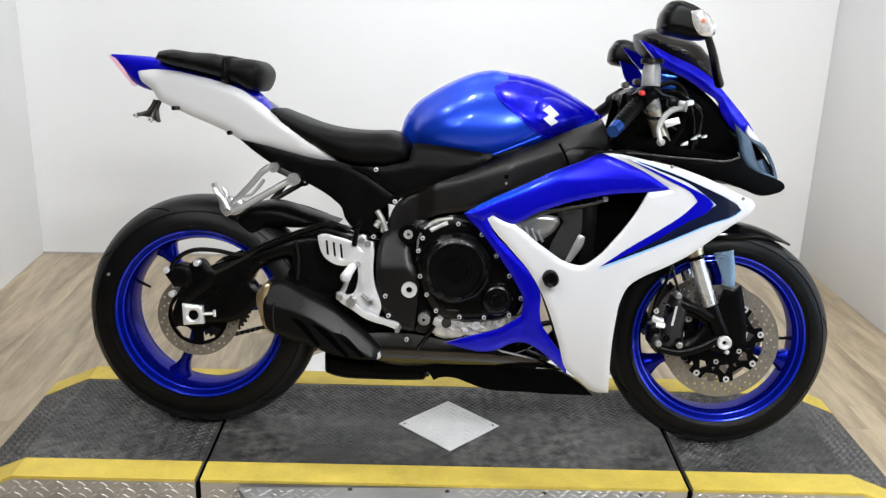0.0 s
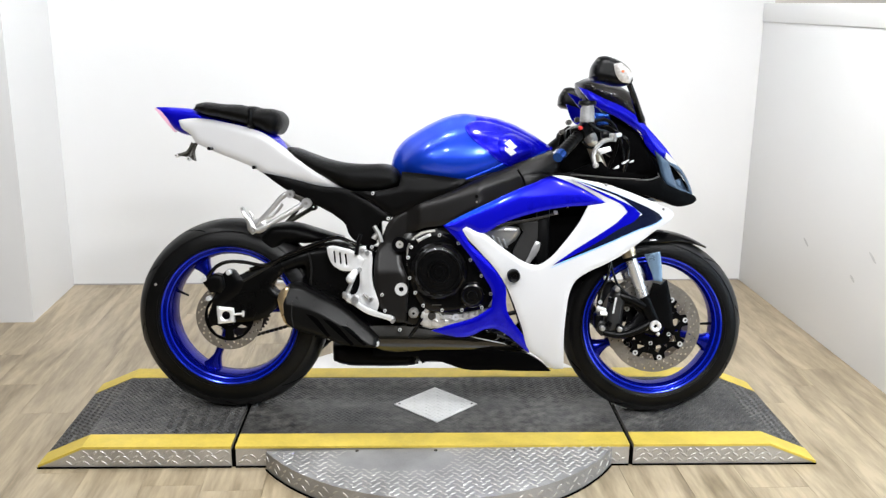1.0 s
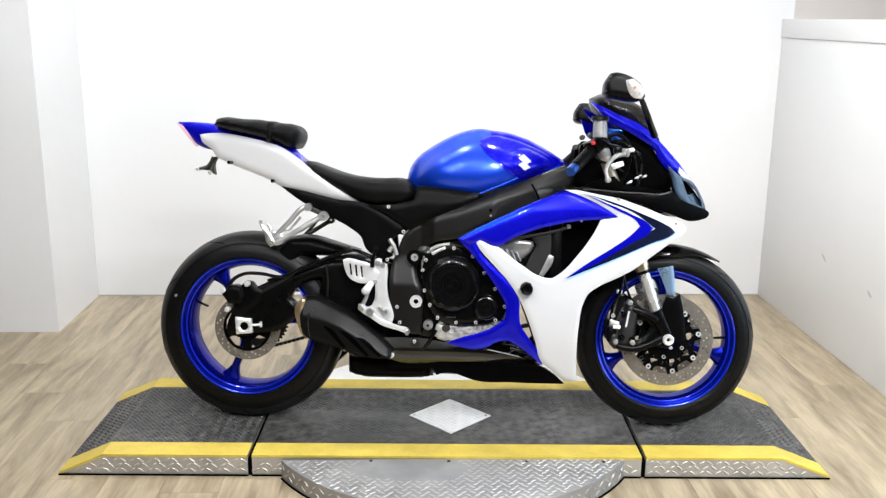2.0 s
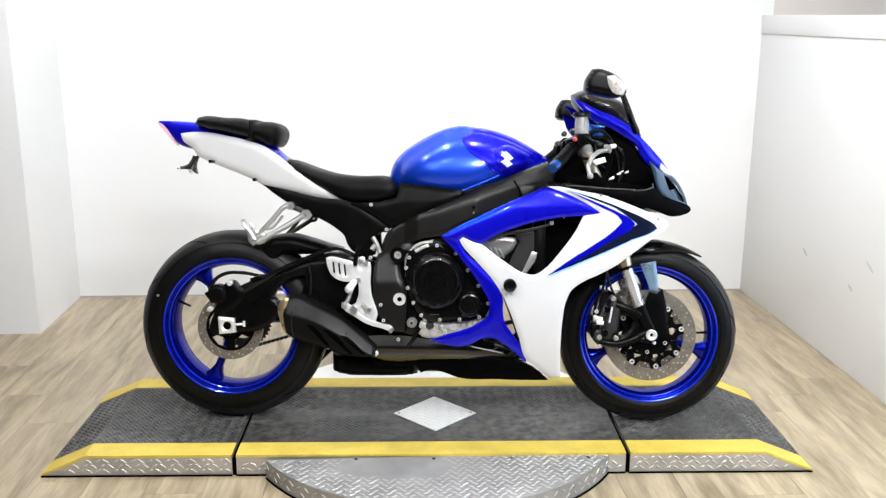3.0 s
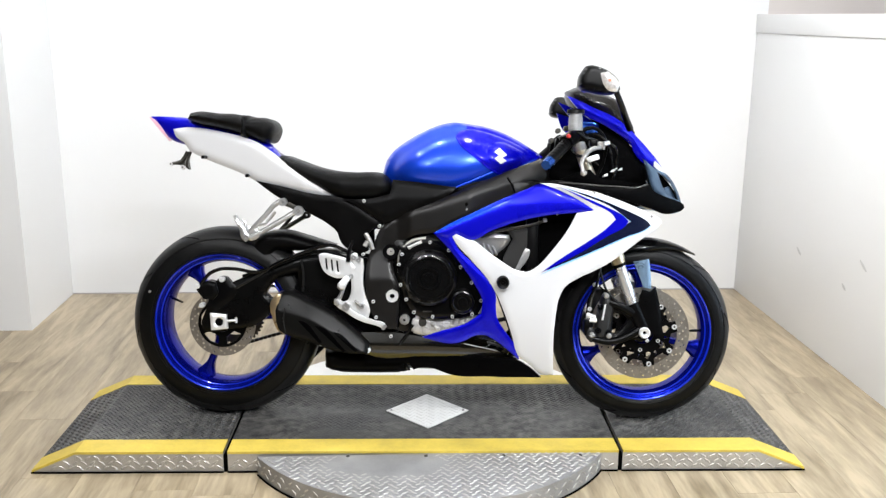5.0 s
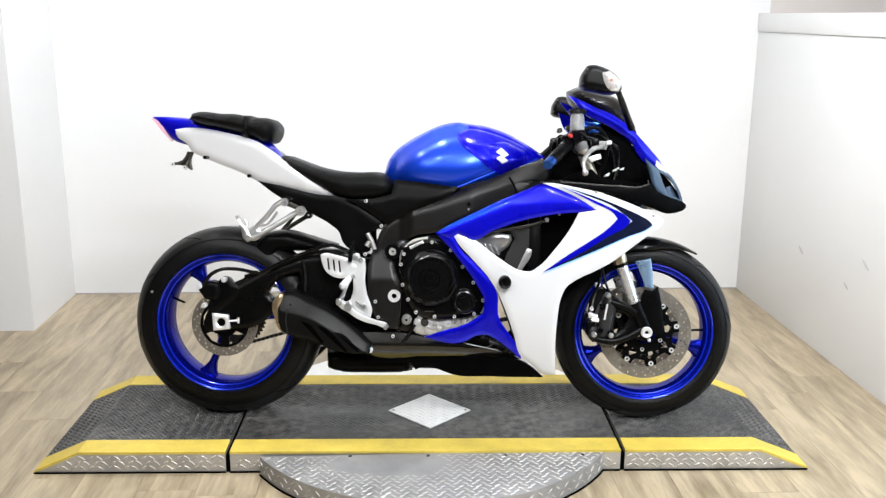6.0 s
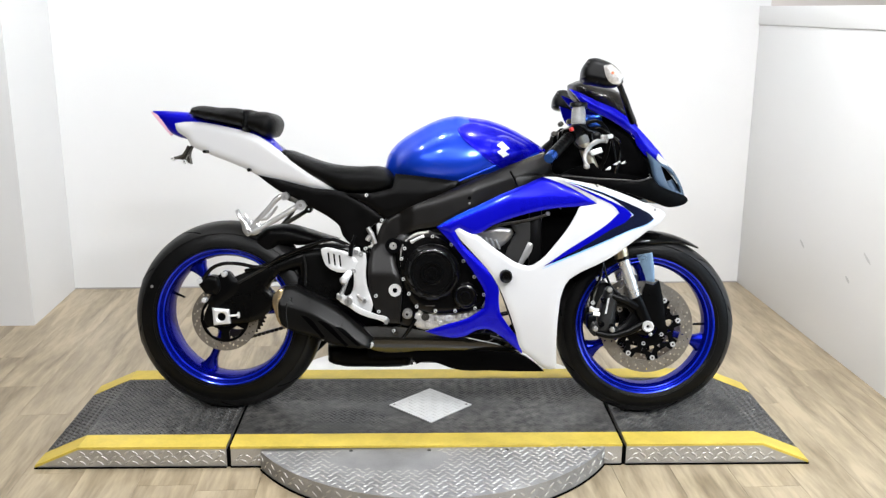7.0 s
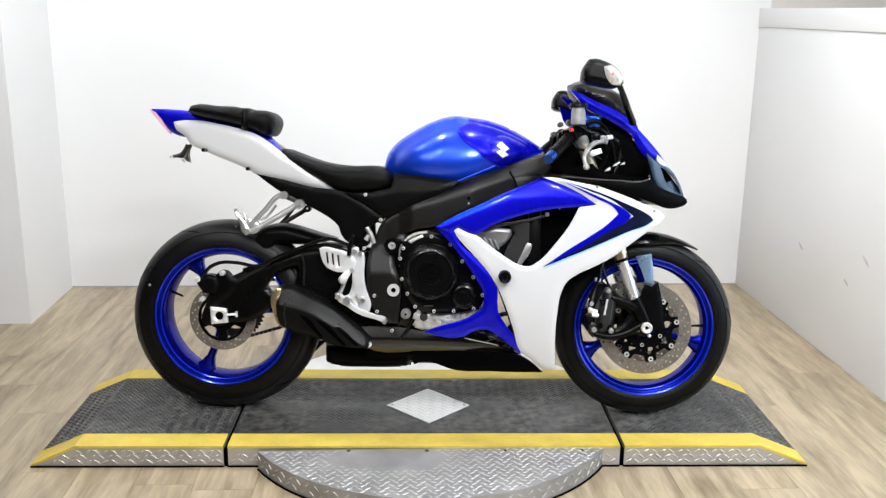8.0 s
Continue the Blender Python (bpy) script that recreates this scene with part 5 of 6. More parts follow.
for bx, bz in ((-0.300, 0.404), (-0.274, 0.390), (-0.222, 0.394), (-0.250, 0.548), (-0.234, 0.540), (-0.258, 0.487)):
    part("bolt", ring(0.003, 0.0078, -0.195 if bz < 0.41 else -0.172, -0.16, (bx, bz), 14), HANGER, rs)
part("master_cylinder", tube([(-0.205, -0.17, 0.60), (-0.215, -0.172, 0.585)], 0.008, 12), CAST, bike)
part("linkage", tube([(-0.213, -0.165, 0.625), (-0.20, -0.168, 0.605), (-0.19, -0.168, 0.575)], 0.0075, 10), CAST, bike, "small bare alloy linkage")

fb = part("pillion_hanger", panel([(-0.616, 0.612), (-0.606, 0.598), (-0.584, 0.596), (-0.566, 0.606), (-0.562, 0.626), (-0.578, 0.640), (-0.600, 0.642), (-0.612, 0.632)], 0.128, thick=0.018, roll=0.004, reach=0.008, step=0.006), HANGER, bike, "bright alloy pillion footrest hanger")
part("hanger_strut", tube([(-0.597, -0.124, 0.622), (-0.545, -0.121, 0.676), (-0.500, -0.118, 0.722), (-0.478, -0.116, 0.728)], (0.0075, 0.0085), 10), HANGER, fb)
part("hanger_strut", tube([(-0.592, -0.126, 0.604), (-0.525, -0.122, 0.642), (-0.462, -0.118, 0.680), (-0.430, -0.116, 0.700)], (0.0085, 0.0095), 10), HANGER, fb)
part("hanger_web", tube([(-0.566, -0.118, 0.645), (-0.545, -0.117, 0.650), (-0.528, -0.117, 0.668), (-0.512, -0.116, 0.690)], 0.0045, 8), HANGER, fb)
part("hanger_eye", ring(0.005, 0.016, -0.130, -0.108, (-0.434, 0.694), 20), HANGER, fb)
part("hanger_eye", ring(0.004, 0.013, -0.128, -0.108, (-0.486, 0.722), 20), HANGER, fb)
part("hanger_bolt", drum(0.006, -0.133, -0.108, (-0.434, 0.694), 0.001, 12), CAST, fb)
part("hanger_strap", panel([(-0.486, 0.712), (-0.470, 0.722), (-0.424, 0.702), (-0.436, 0.690)], 0.112, thick=0.006, roll=0.001, reach=0.004, step=0.006), CHAINM, fb)
part("far_strut", tube([(-0.542, 0.10, 0.611), (-0.497, 0.10, 0.638), (-0.448, 0.10, 0.668)], 0.0075, 8), CHAINM, fb, "dark strut on the far flank")
part("far_strut", tube([(-0.540, 0.10, 0.616), (-0.505, 0.10, 0.655), (-0.480, 0.10, 0.700)], 0.006, 8), CHAINM, fb)
part("far_eye", ring(0.004, 0.013, 0.09, 0.115, (-0.446, 0.670), 18), CHAINM, fb)
part("folded_peg", panel([(-0.645, 0.676), (-0.637, 0.679), (-0.624, 0.655), (-0.610, 0.640), (-0.598, 0.618), (-0.590, 0.604), (-0.606, 0.592), (-0.620, 0.606), (-0.626, 0.634), (-0.640, 0.660)], 0.138, thick=0.020, roll=0.004, reach=0.007, step=0.006), HANGER, fb, "folded bright pillion peg")
part("peg_tip", tube([(-0.612, -0.128, 0.628), (-0.606, -0.128, 0.652), (-0.616, -0.128, 0.664)], (0.006, 0.0035), 8), HANGER, fb)
part("peg_pin", ring(0.003, 0.0085, -0.144, -0.12, (-0.602, 0.606), 14), CAST, fb)
part("seat_brace", tube([(-0.545, 0.09, 0.60), (-0.47, 0.09, 0.60), (-0.38, 0.09, 0.575)], 0.009, 8), PLASTIC, bike)

# bodywork: rear
both("rail_cover", RAIL_COVER, lambda x, z: 0.135 - 0.04 * max(0, -0.3 - x) / 0.28, PLASTIC, "black subframe cover", thick=0.03, roll=0.004, reach=0.01)
both("side_cover", SIDE_COVER, lambda x, z: 0.15 - 0.25 * max(0, z - 0.74), PLASTIC, "dark grey moulded side cover", thick=0.03, roll=0.006, reach=0.012)
both("tail_side", TAIL_SIDE, tail_half, WHITE, "gloss white tail fairing side", thick=0.02, roll=0.010, reach=0.025, step=0.008)
part("tail_top", pillow([*TAIL_TOP[:9], (-0.42, 0.805), (-0.46, 0.80), (-0.58, 0.82), (-0.70, 0.87), (-0.80, 0.9), *TAIL_TOP[16:]],
                        lambda x, z: 0.095 - 0.085 * min(1, max(0, (-0.42 - x) / 0.52)), 0.03, power=0.4), DEEP, bike, "gloss blue tail top")
part("tail_light", panel([(-0.956, 0.998), (-0.952, 0.997), (-0.886, 0.922), (-0.890, 0.919), (-0.922, 0.956)], 0.010, thick=0.020, roll=0.003, step=0.008), TAILRED, bike, "pale red tail light lens")
pil = part("pillion_seat", pillow(PILLION, lambda x, z: 0.112 - 0.12 * max(0, -0.68 - x), 0.032, step=0.008, power=0.5, low=0.55), SEATM, bike, "black vinyl pillion seat with a strap")
part("strap", pillow([(-0.628, 1.003), (-0.606, 1.002), (-0.60, 0.96), (-0.612, 0.93), (-0.632, 0.935)], lambda x, z: 0.117, 0.02, step=0.006, power=0.35, low=0.6), SEATM, pil, "black seat strap")
part("rider_seat", pillow(SEAT, lambda x, z: 0.152 - 0.035 * max(0, -0.3 - x) / 0.2, 0.04, step=0.008, power=0.5, low=0.72), SEATM, bike, "black vinyl rider seat")
br = part("plate_bracket", panel(PLATE, 0.012, thick=0.024, roll=0.001, step=0.006), CHAINM, bike, "bent dark metal number plate bracket")
part("bracket_arm", tube([(-0.884, -0.03, 0.842), (-0.846, -0.02, 0.852), (-0.826, -0.02, 0.884)], 0.005, 8), CHAINM, br)
part("bracket_arm", tube([(-0.838, -0.03, 0.826), (-0.832, -0.02, 0.85), (-0.812, -0.02, 0.884)], 0.005, 8), CHAINM, br)
for bx, bz in ((-0.878, 0.842), (-0.838, 0.832)):
    part("bracket_hole", ring(0.003, 0.007, -0.036, -0.02, (bx, bz), 12), SILVER, br)
for bx, bz in ((-0.752, 0.865), (-0.608, 0.806)):
    part("undertail_screw", drum(0.006, -0.10, -0.06, (bx, bz), 0.002, 10), BLACKM, bike)

# tank


def tank_half(x, z):
    return 0.15 - 0.22 * max(0, x - 0.12) ** 1.2 - 0.05 * max(0, -0.05 - x) / 0.1 - 0.35 * max(0, z - 0.86)


def dome(outline, half, reach, step, power, low, passes):
    """A pillow whose swelling is evened out; gives the body and how far it stands out at a place."""
    q, f, d = tile(outline, step)
    k = (1 - (1 - np.minimum(d / reach, 1)) ** 2) ** power
    w = np.array([half(x, z) for x, z in q]) * (low + (1 - low) * k)
    first, fixed = w, d < step * 0.3
    pairs = np.concatenate([f[:, [0, 1]], f[:, [1, 2]], f[:, [2, 0]]])
    pairs = np.concatenate([pairs, pairs[:, ::-1]])
    n = np.maximum(np.bincount(pairs[:, 0], minlength=len(q)), 1)
    for _ in range(passes):
        w = np.where(fixed, w, 0.5 * w + 0.5 * np.bincount(pairs[:, 0], w[pairs[:, 1]], len(q)) / n)

    def out(x, z):
        g = np.exp(-((q[:, 0] - x) ** 2 + (q[:, 1] - z) ** 2) / (2 * 0.006 ** 2))
        return float((g * w).sum() / (g.sum() + 1e-12))
    m = np.clip(d / 0.035, 0, 1) ** 0.7
    w = first * (1 - m) + w * m
    return shell(q, f, -w - 1e-4, w + 1e-4), out


tank_bm, flank = dome(TANK, tank_half, 0.10, 0.008, 0.5, 0.02, 60)
tank = part("fuel_tank", tank_bm, BLUE, bike, "gloss pearl blue fuel tank")

tank.data.materials.append(DEEP)
for face in tank.data.polygons:
    fx, fz = face.center.x, face.center.z
    if fx > 0.105 and fz > 0.963 - 0.40 * (fx - 0.108) - 0.006:
        face.material_index = 1
both_panel = panel(TANK_PANEL, lift(flank, 0.004), thick=0.006, roll=0.004, reach=0.008, step=0.008)
part("tank_shoulder", both_panel, DEEP, tank, "deeper blue raised tank shoulder")
part("tank_shoulder", panel(TANK_PANEL, lift(flank, 0.004), thick=0.006, roll=0.004, reach=0.008, side=1), DEEP, tank, "deeper blue raised tank shoulder")
part("tank_boss", panel([(0.178, 0.915), (0.215, 0.925), (0.27, 0.905), (0.315, 0.88), (0.275, 0.85), (0.21, 0.828), (0.185, 0.85), (0.172, 0.885)], lift(flank, 0.009), thick=0.006, roll=0.006, reach=0.018), DEEP, tank)
for shape in ([(0.196, 0.889), (0.213, 0.902), (0.238, 0.879), (0.221, 0.869)], [(0.196, 0.868), (0.213, 0.878), (0.236, 0.860), (0.217, 0.850)]):
    part("badge", panel(shape, lift(flank, 0.0150), thick=0.008, roll=0.0005, reach=0.003, step=0.005), WHITE, tank, "plain white badge")
edge = curve(TANK_PANEL, 0.012)
edge = [(x, -flank(x, z) - 0.0035, z) for x, z in edge[len(edge) * 52 // 100:len(edge) * 97 // 100]]
part("tank_seam", tube(edge, 0.0022, 6, smooth=False), DEEP, tank, "raised edge of the tank shoulder")
part("tank_seam", tube([(0.192, -0.1435, 0.824), (0.10, -0.149, 0.785), (0.075, -0.151, 0.775)], 0.003, 8), BLUE, tank)

# bodywork: front


def crease_line(x):
    return 0.648 + 0.40 * min(x - 0.045, 0.2) + 0.02 * max(0, x - 0.245)


def crease(x, z):
    """The blue shoulder leans in above a crease that runs along it."""
    return fair(x, z) + 0.004 - (0.42 - 0.34 * smooth(0.2, 0.38, x)) * ease(z - crease_line(x))


for s_ in (-1, 1):
    upper = part("fairing_upper_blue", panel(BLUE_UP, crease, thick=0.012, roll=0.006, reach=0.014, step=0.006, side=s_), DEEP, bike, "gloss blue upper side fairing")
    upper.data.materials.append(SHEEN_FADE)
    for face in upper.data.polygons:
        # Faces above the crease get the paler blue, sheen put into the colour.
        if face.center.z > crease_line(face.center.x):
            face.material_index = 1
part("fairing_lower_blue", panel(BLUE_LOW, lift(fair, -0.004), thick=0.010, roll=0.005, reach=0.014, step=0.008), DEEP, bike, "gloss blue lower fairing blade")
part("fairing_lower_blue", panel([(0.007, 0.633), (0.077, 0.632), (0.077, 0.598), (0.134, 0.537), (0.181, 0.490), (0.170, 0.470), (0.110, 0.530), (0.050, 0.590)], lift(fair, -0.004), thick=0.010, roll=0.005, reach=0.014, step=0.008, side=1), DEEP, bike, "gloss blue lower fairing blade")
both("fairing_white", WHITE_SIDE, fair, WHITE, "gloss white side fairing", thick=0.010, roll=0.005, reach=0.013, step=0.009)
sc = np.mean(STRIPE_BLACK, axis=0)
both("stripe_edge", [(sc[0] + (x - sc[0]) * 1.022 - 0.001, sc[1] + (z - sc[1]) * 1.045 - 0.002) for x, z in STRIPE_BLACK], lift(fair, 0.0006), PIN, "thin pale blue stripe edge", thick=0.004, roll=0.0003, reach=0.003)
both("stripe_black", STRIPE_BLACK, lift(fair, 0.0012), INKBLUE, "black arrow stripe", thick=0.004, roll=0.0004, reach=0.003)
both("stripe_blue", STRIPE_BLUE, lift(fair, 0.0024), DEEP, "blue arrow stripe", thick=0.004, roll=0.0004, reach=0.003)
both("dash_side", DASH_SIDE, lift(fair, -0.003), BLACKD, "black inner fairing panel", thick=0.012, roll=0.003, reach=0.008)
for s_ in (-1, 1):
    part("dash_rim", tube([(x, s_ * (fair(x, z) - 0.004), z + 0.001) for x, z in ((0.394, 0.793), (0.45, 0.790), (0.499, 0.786), (0.58, 0.782), (0.650, 0.781), (0.672, 0.790), (0.668, 0.80))], 0.0022, 6), EDGEM, bike, "thin grey panel edge")


def keel(x, z):
    """Two flat facets that meet along a straight ridge."""
    ridge = 0.243 - 0.02 * max(0, x + 0.02)
    return 0.150 + 0.16 * (z - ridge) - 0.5 * ease(z - ridge - 0.022, 0.002) - 0.35 * ease(ridge - z, 0.002)


both("belly_pan", BELLY, keel, BELLYM, "polished dark belly pan", thick=0.02, roll=0.001, reach=0.004, step=0.008)
both("belly_floor", BELLY_LOW, lambda x, z: 0.128 + 0.052 * smooth(0.0, 0.26, x), BLACKD, "black underside of the belly pan", thick=0.02, roll=0.002, reach=0.006)
crash = part("frame_slider", lathe([(0.0005, -0.268), (0.008, -0.268), (0.009, -0.276), (0.016, -0.278), (0.0195, -0.272), (0.0195, -0.23), (0.0005, -0.23)], 32, (0.224, 0, 0.484), closed=False), PLASTIC, bike, "round black frame slider")
both("cowl_blue", COWL_BLUE, lambda x, z: 0.18 - 0.32 * max(0, x - 0.45) - 0.2 * max(0, z - 0.95), DEEP, "gloss blue upper cowl", thick=0.012, roll=0.012, reach=0.025)
both("cowl_nose", COWL_LOW, lambda x, z: 0.15 - 0.55 * ease(x - 0.68, 0.02), BLUEBLACK, "glossy dark nose cowl", thick=0.012, roll=0.003, reach=0.008, step=0.007,
     holes=[INTAKE])
# Black sheet behind the intake hole stands for the shade within.
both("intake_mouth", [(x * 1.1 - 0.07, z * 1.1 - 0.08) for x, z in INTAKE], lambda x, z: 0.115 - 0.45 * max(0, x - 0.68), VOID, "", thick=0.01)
both("intake_lip", [(0.742, 0.775), (0.765, 0.783), (0.790, 0.745), (0.772, 0.742), (0.752, 0.752)], lambda x, z: 0.128 - 0.5 * max(0, x - 0.68), BLUEBLACK, "", thick=0.01, roll=0.002, step=0.008)
both("nose_chin", [(0.700, 0.708), (0.730, 0.712), (0.771, 0.722), (0.804, 0.712), (0.797, 0.701), (0.780, 0.695), (0.745, 0.697)], lambda x, z: 0.152 - 0.55 * ease(x - 0.68, 0.02) + 0.25 * (z - 0.70), EARM, "glossy chin of the nose cowl, pale blue sheen put into its colour", thick=0.01, roll=0.002, reach=0.006, step=0.007)
part("nose_core", pillow([(0.64, 0.93), (0.70, 0.87), (0.765, 0.80), (0.80, 0.72), (0.74, 0.70), (0.66, 0.74), (0.62, 0.85)], 0.085, 0.03), BLACKG, bike, "black headlamp surround")
part("windscreen", pillow([*SCREEN[:7], *[(x - 0.25 * d, z - d) for (x, z), d in zip(SCREEN[7:], (0.045, 0.03, 0.006))]], lambda x, z: 0.15 - 0.12 * max(0, x - 0.43), 0.10, step=0.009, power=0.5, low=0.12), SCREENM, bike, "dark smoked windscreen")
# Black sheets that put the shade behind cowl and fairing into the colour.
both("cowl_shade", INNER_BLACK, 0.1, VOID, "black sheet for the shade inside the cowl", thick=0.01, roll=0.01, reach=0.02)
both("inner_shelf", [(0.39, 0.795), (0.45, 0.822), (0.50, 0.835), (0.52, 0.815), (0.60, 0.80), (0.66, 0.79), (0.58, 0.777)], 0.155, VOID, "black inner shelf, as dark as the shaded inside", thick=0.01, roll=0.003)
both("fairing_shade", [(0.26, 0.74), (0.36, 0.775), (0.50, 0.74), (0.60, 0.68), (0.52, 0.55), (0.40, 0.48), (0.30, 0.46), (0.22, 0.55)], 0.13, VOID, "black sheet for the shade inside the fairing", thick=0.008)
part("cable", tube([(0.44, -0.19, 0.94), (0.50, -0.185, 0.965), (0.545, -0.15, 0.93), (0.545, -0.12, 0.86), (0.52, -0.11, 0.80)], 0.006, 8), PLASTIC, bike)
part("cable", tube([(0.45, -0.19, 0.93), (0.51, -0.19, 0.945), (0.56, -0.15, 0.90), (0.575, -0.13, 0.84)], 0.0045, 8), BLACKG, bike)
part("throttle_cable", tube([(0.425, -0.21, 0.905), (0.45, -0.19, 0.88), (0.49, -0.15, 0.875), (0.53, -0.12, 0.85)], 0.005, 8), BLACKG, bike)
part("cowl_inner_left", panel([(0.419, 1.03), (0.47, 1.01), (0.50, 0.95), (0.45, 0.965)], 0.16, side=1, thick=0.008), DEEP, bike)
for s in (-1, 1):
    m = part("mirror", pillow(MIRROR, 0.055, 0.018, step=0.006, power=0.4, low=0.5), BLACKM, bike, "black rear-view mirror with built-in clear indicator")
    m.matrix_basis = Matrix.Translation((0, s * 0.30, 0) if s < 0 else (-0.03, 0.30, -0.045))
    sg = part("indicator_lens", panel(SIGNAL, 0.065, thick=0.05, roll=0.009, reach=0.015, step=0.006, side=s), LENS, m, "clear indicator lens")
    part("bulb", drum(0.006, s * 0.0665, s * 0.05, (0.523, 1.095), 0.003, 16), AMBER, m)
    part("mirror_stem", tube([(0.548, s * 0.285, 1.085), (0.578, s * 0.25, 1.029), (0.603, s * 0.19, 0.992), (0.622, s * 0.15, 0.965)], (0.0085, 0.012), 12), BLACKG, bike, "black mirror stem")

# controls
for s in (-1, 1):
    bar = part("handlebar", tube([(0.475, s * 0.10, 0.955), (0.43, s * 0.19, 0.925), (0.345, s * 0.325, 0.847)], 0.011, 12, smooth=False), BLACKM, bike, "black clip-on handlebar")
    part("grip", tube([(0.418, s * 0.215, 0.915), (0.357, s * 0.31, 0.858)], 0.0175, 16, smooth=False), BLACKM, bar, "black ribbed rubber grip")
    part("bar_end", tube([(0.357, s * 0.311, 0.858), (0.343, s * 0.334, 0.846)], (0.0165, 0.015), 20, smooth=False), ANOD, bar, "blue anodised bar end")
    part("switch_box", tube([(0.440, s * 0.18, 0.935), (0.415, s * 0.222, 0.915)], 0.024, 14, smooth=False), BLACKM, bar)
    part("lever", tube([(0.525, s * 0.20, 0.905), (0.492, s * 0.235, 0.897), (0.467, s * 0.265, 0.876), (0.455, s * 0.285, 0.850), (0.460, s * 0.295, 0.826)], (0.008, 0.006), 10), CAST, bar, "bare alloy brake lever")
    part("lever_ball", drum(0.009, s * 0.285, s * 0.305, (0.461, 0.824), 0.004, 16), CAST, bar)
    part("fork_tube", tube([(0.472, s * 0.105, 0.90), (0.606, s * 0.105, 0.545)], 0.0195, 20, smooth=False), TITAN, bike, "pale gold upper fork tube")
    part("fork_cap", tube([(0.462, s * 0.105, 0.927), (0.474, s * 0.105, 0.896)], 0.022, 18, smooth=False), CAST, bike)
    part("fork_collar", tube([(0.5965, s * 0.105, 0.554), (0.6050, s * 0.105, 0.532)], 0.0225, 20, smooth=False), GOLD, bike, "gold fork collar")
    part("dust_seal", tube([(0.6045, s * 0.105, 0.533), (0.6085, s * 0.105, 0.522)], 0.0215, 20, smooth=False), BLACKM, bike, "black rubber dust seal")
    part("fork_stanchion", tube([(0.604, s * 0.105, 0.535), (0.652, s * 0.105, 0.402)], 0.0185, 20, smooth=False), STANCH, bike, "chromed fork leg")
    part("fork_lower", tube([(0.6515, s * 0.105, 0.403), (0.688, s * 0.105, 0.325)], (0.0235, 0.026), 20, smooth=False), BLACKM, bike, "black lower fork leg")
red = part("kill_switch", drum(0.0065, -0.250, -0.21, (0.420, 0.936), 0.003, 14), REDP, bike, "red kill switch")
part("lever_perch", tube([(0.50, -0.18, 0.912), (0.535, -0.20, 0.908)], 0.013, 12), CAST, bike)
part("lever_blade", panel([(0.478, 0.872), (0.515, 0.882), (0.52, 0.868), (0.488, 0.856)], 0.22, thick=0.008, step=0.006), SILVER, bike)
res = part("brake_reservoir", lathe([(0.0005, -0.026), (0.018, -0.026), (0.0215, -0.01), (0.0225, 0.026), (0.0005, 0.026)], 28, closed=False), RESV, bike, "cloudy plastic brake fluid reservoir")
res.matrix_basis = Matrix.Translation((0.442, -0.225, 0.98)) @ Matrix.Rotation(-math.pi / 2, 4, "X")
cap_r = part("reservoir_cap", lathe([(0.0005, -0.006), (0.025, -0.006), (0.027, -0.003), (0.027, 0.006), (0.0005, 0.006)], 28, closed=False), BLACKM, res, "black screw cap")
cap_r.matrix_basis = Matrix.Translation((0, -0.032, 0))
part("reservoir_stem", tube([(0.455, -0.22, 0.956), (0.475, -0.205, 0.925)], 0.007, 10), BLACKM, bike)
part("top_yoke", panel([(0.405, 0.935), (0.445, 0.955), (0.49, 0.945), (0.47, 0.915), (0.41, 0.905)], 0.13, thick=0.26, roll=0.008, step=0.012), BLACKM, bike, "black top yoke")
for bx, bz in ((0.398, 0.957), (0.425, 0.965), (0.377, 0.926)):
    part("yoke_nut", drum(0.0085, -0.14, -0.10, (bx, bz), 0.003, 12), CHAINM, bike)
part("dash_unit", panel([(0.47, 0.99), (0.53, 0.985), (0.56, 0.945), (0.52, 0.93), (0.47, 0.95)], 0.10, thick=0.2, roll=0.01), ANOD, bike, "blue-tinted dash housing")
for bx, bz, br in ((0.548, 0.817, 0.0055), (0.571, 0.832, 0.0045), (0.581, 0.838, 0.003), (0.595, 0.836, 0.004)):
    part("clamp", panel([(bx - 1.6 * br, bz - br), (bx + br, bz - 0.5 * br), (bx + 1.3 * br, bz + 1.2 * br), (bx - 0.3 * br, bz + 0.4 * br)], 0.16, thick=0.02, roll=0.001, reach=0.003, step=0.004), SILVER, bike)

part("starter_button", drum(0.004, -0.246, -0.22, (0.406, 0.921), 0.0015, 10), BLACKG, bike)
part("banjo_bolt", tube([(0.535, -0.195, 0.915), (0.552, -0.185, 0.918)], 0.007, 8), SILVER, bike, "bright brake hose union")
part("brake_line", tube([(0.55, -0.185, 0.918), (0.575, -0.165, 0.905), (0.585, -0.14, 0.86), (0.575, -0.13, 0.80)], 0.0045, 8), BLACKG, bike, "black brake hose")
part("reservoir_hose", tube([(0.448, -0.222, 0.952), (0.47, -0.215, 0.935), (0.50, -0.20, 0.928), (0.52, -0.19, 0.918)], 0.0055, 8), BLACKG, bike)
part("perch_clamp", box(0.488, 0.512, -0.225, -0.19, 0.905, 0.928, 0.005), BLACKM, bike)
for k in range(7):
    gx = k / 6
    part("grip_rib", tube([(0.412 - 0.05 * gx - 0.001, -0.2245 - 0.078 * gx, 0.909 - 0.047 * gx), (0.412 - 0.05 * gx + 0.001, -0.2215 - 0.078 * gx, 0.911 - 0.047 * gx)], 0.0186, 16, smooth=False), BLACKM, bike)

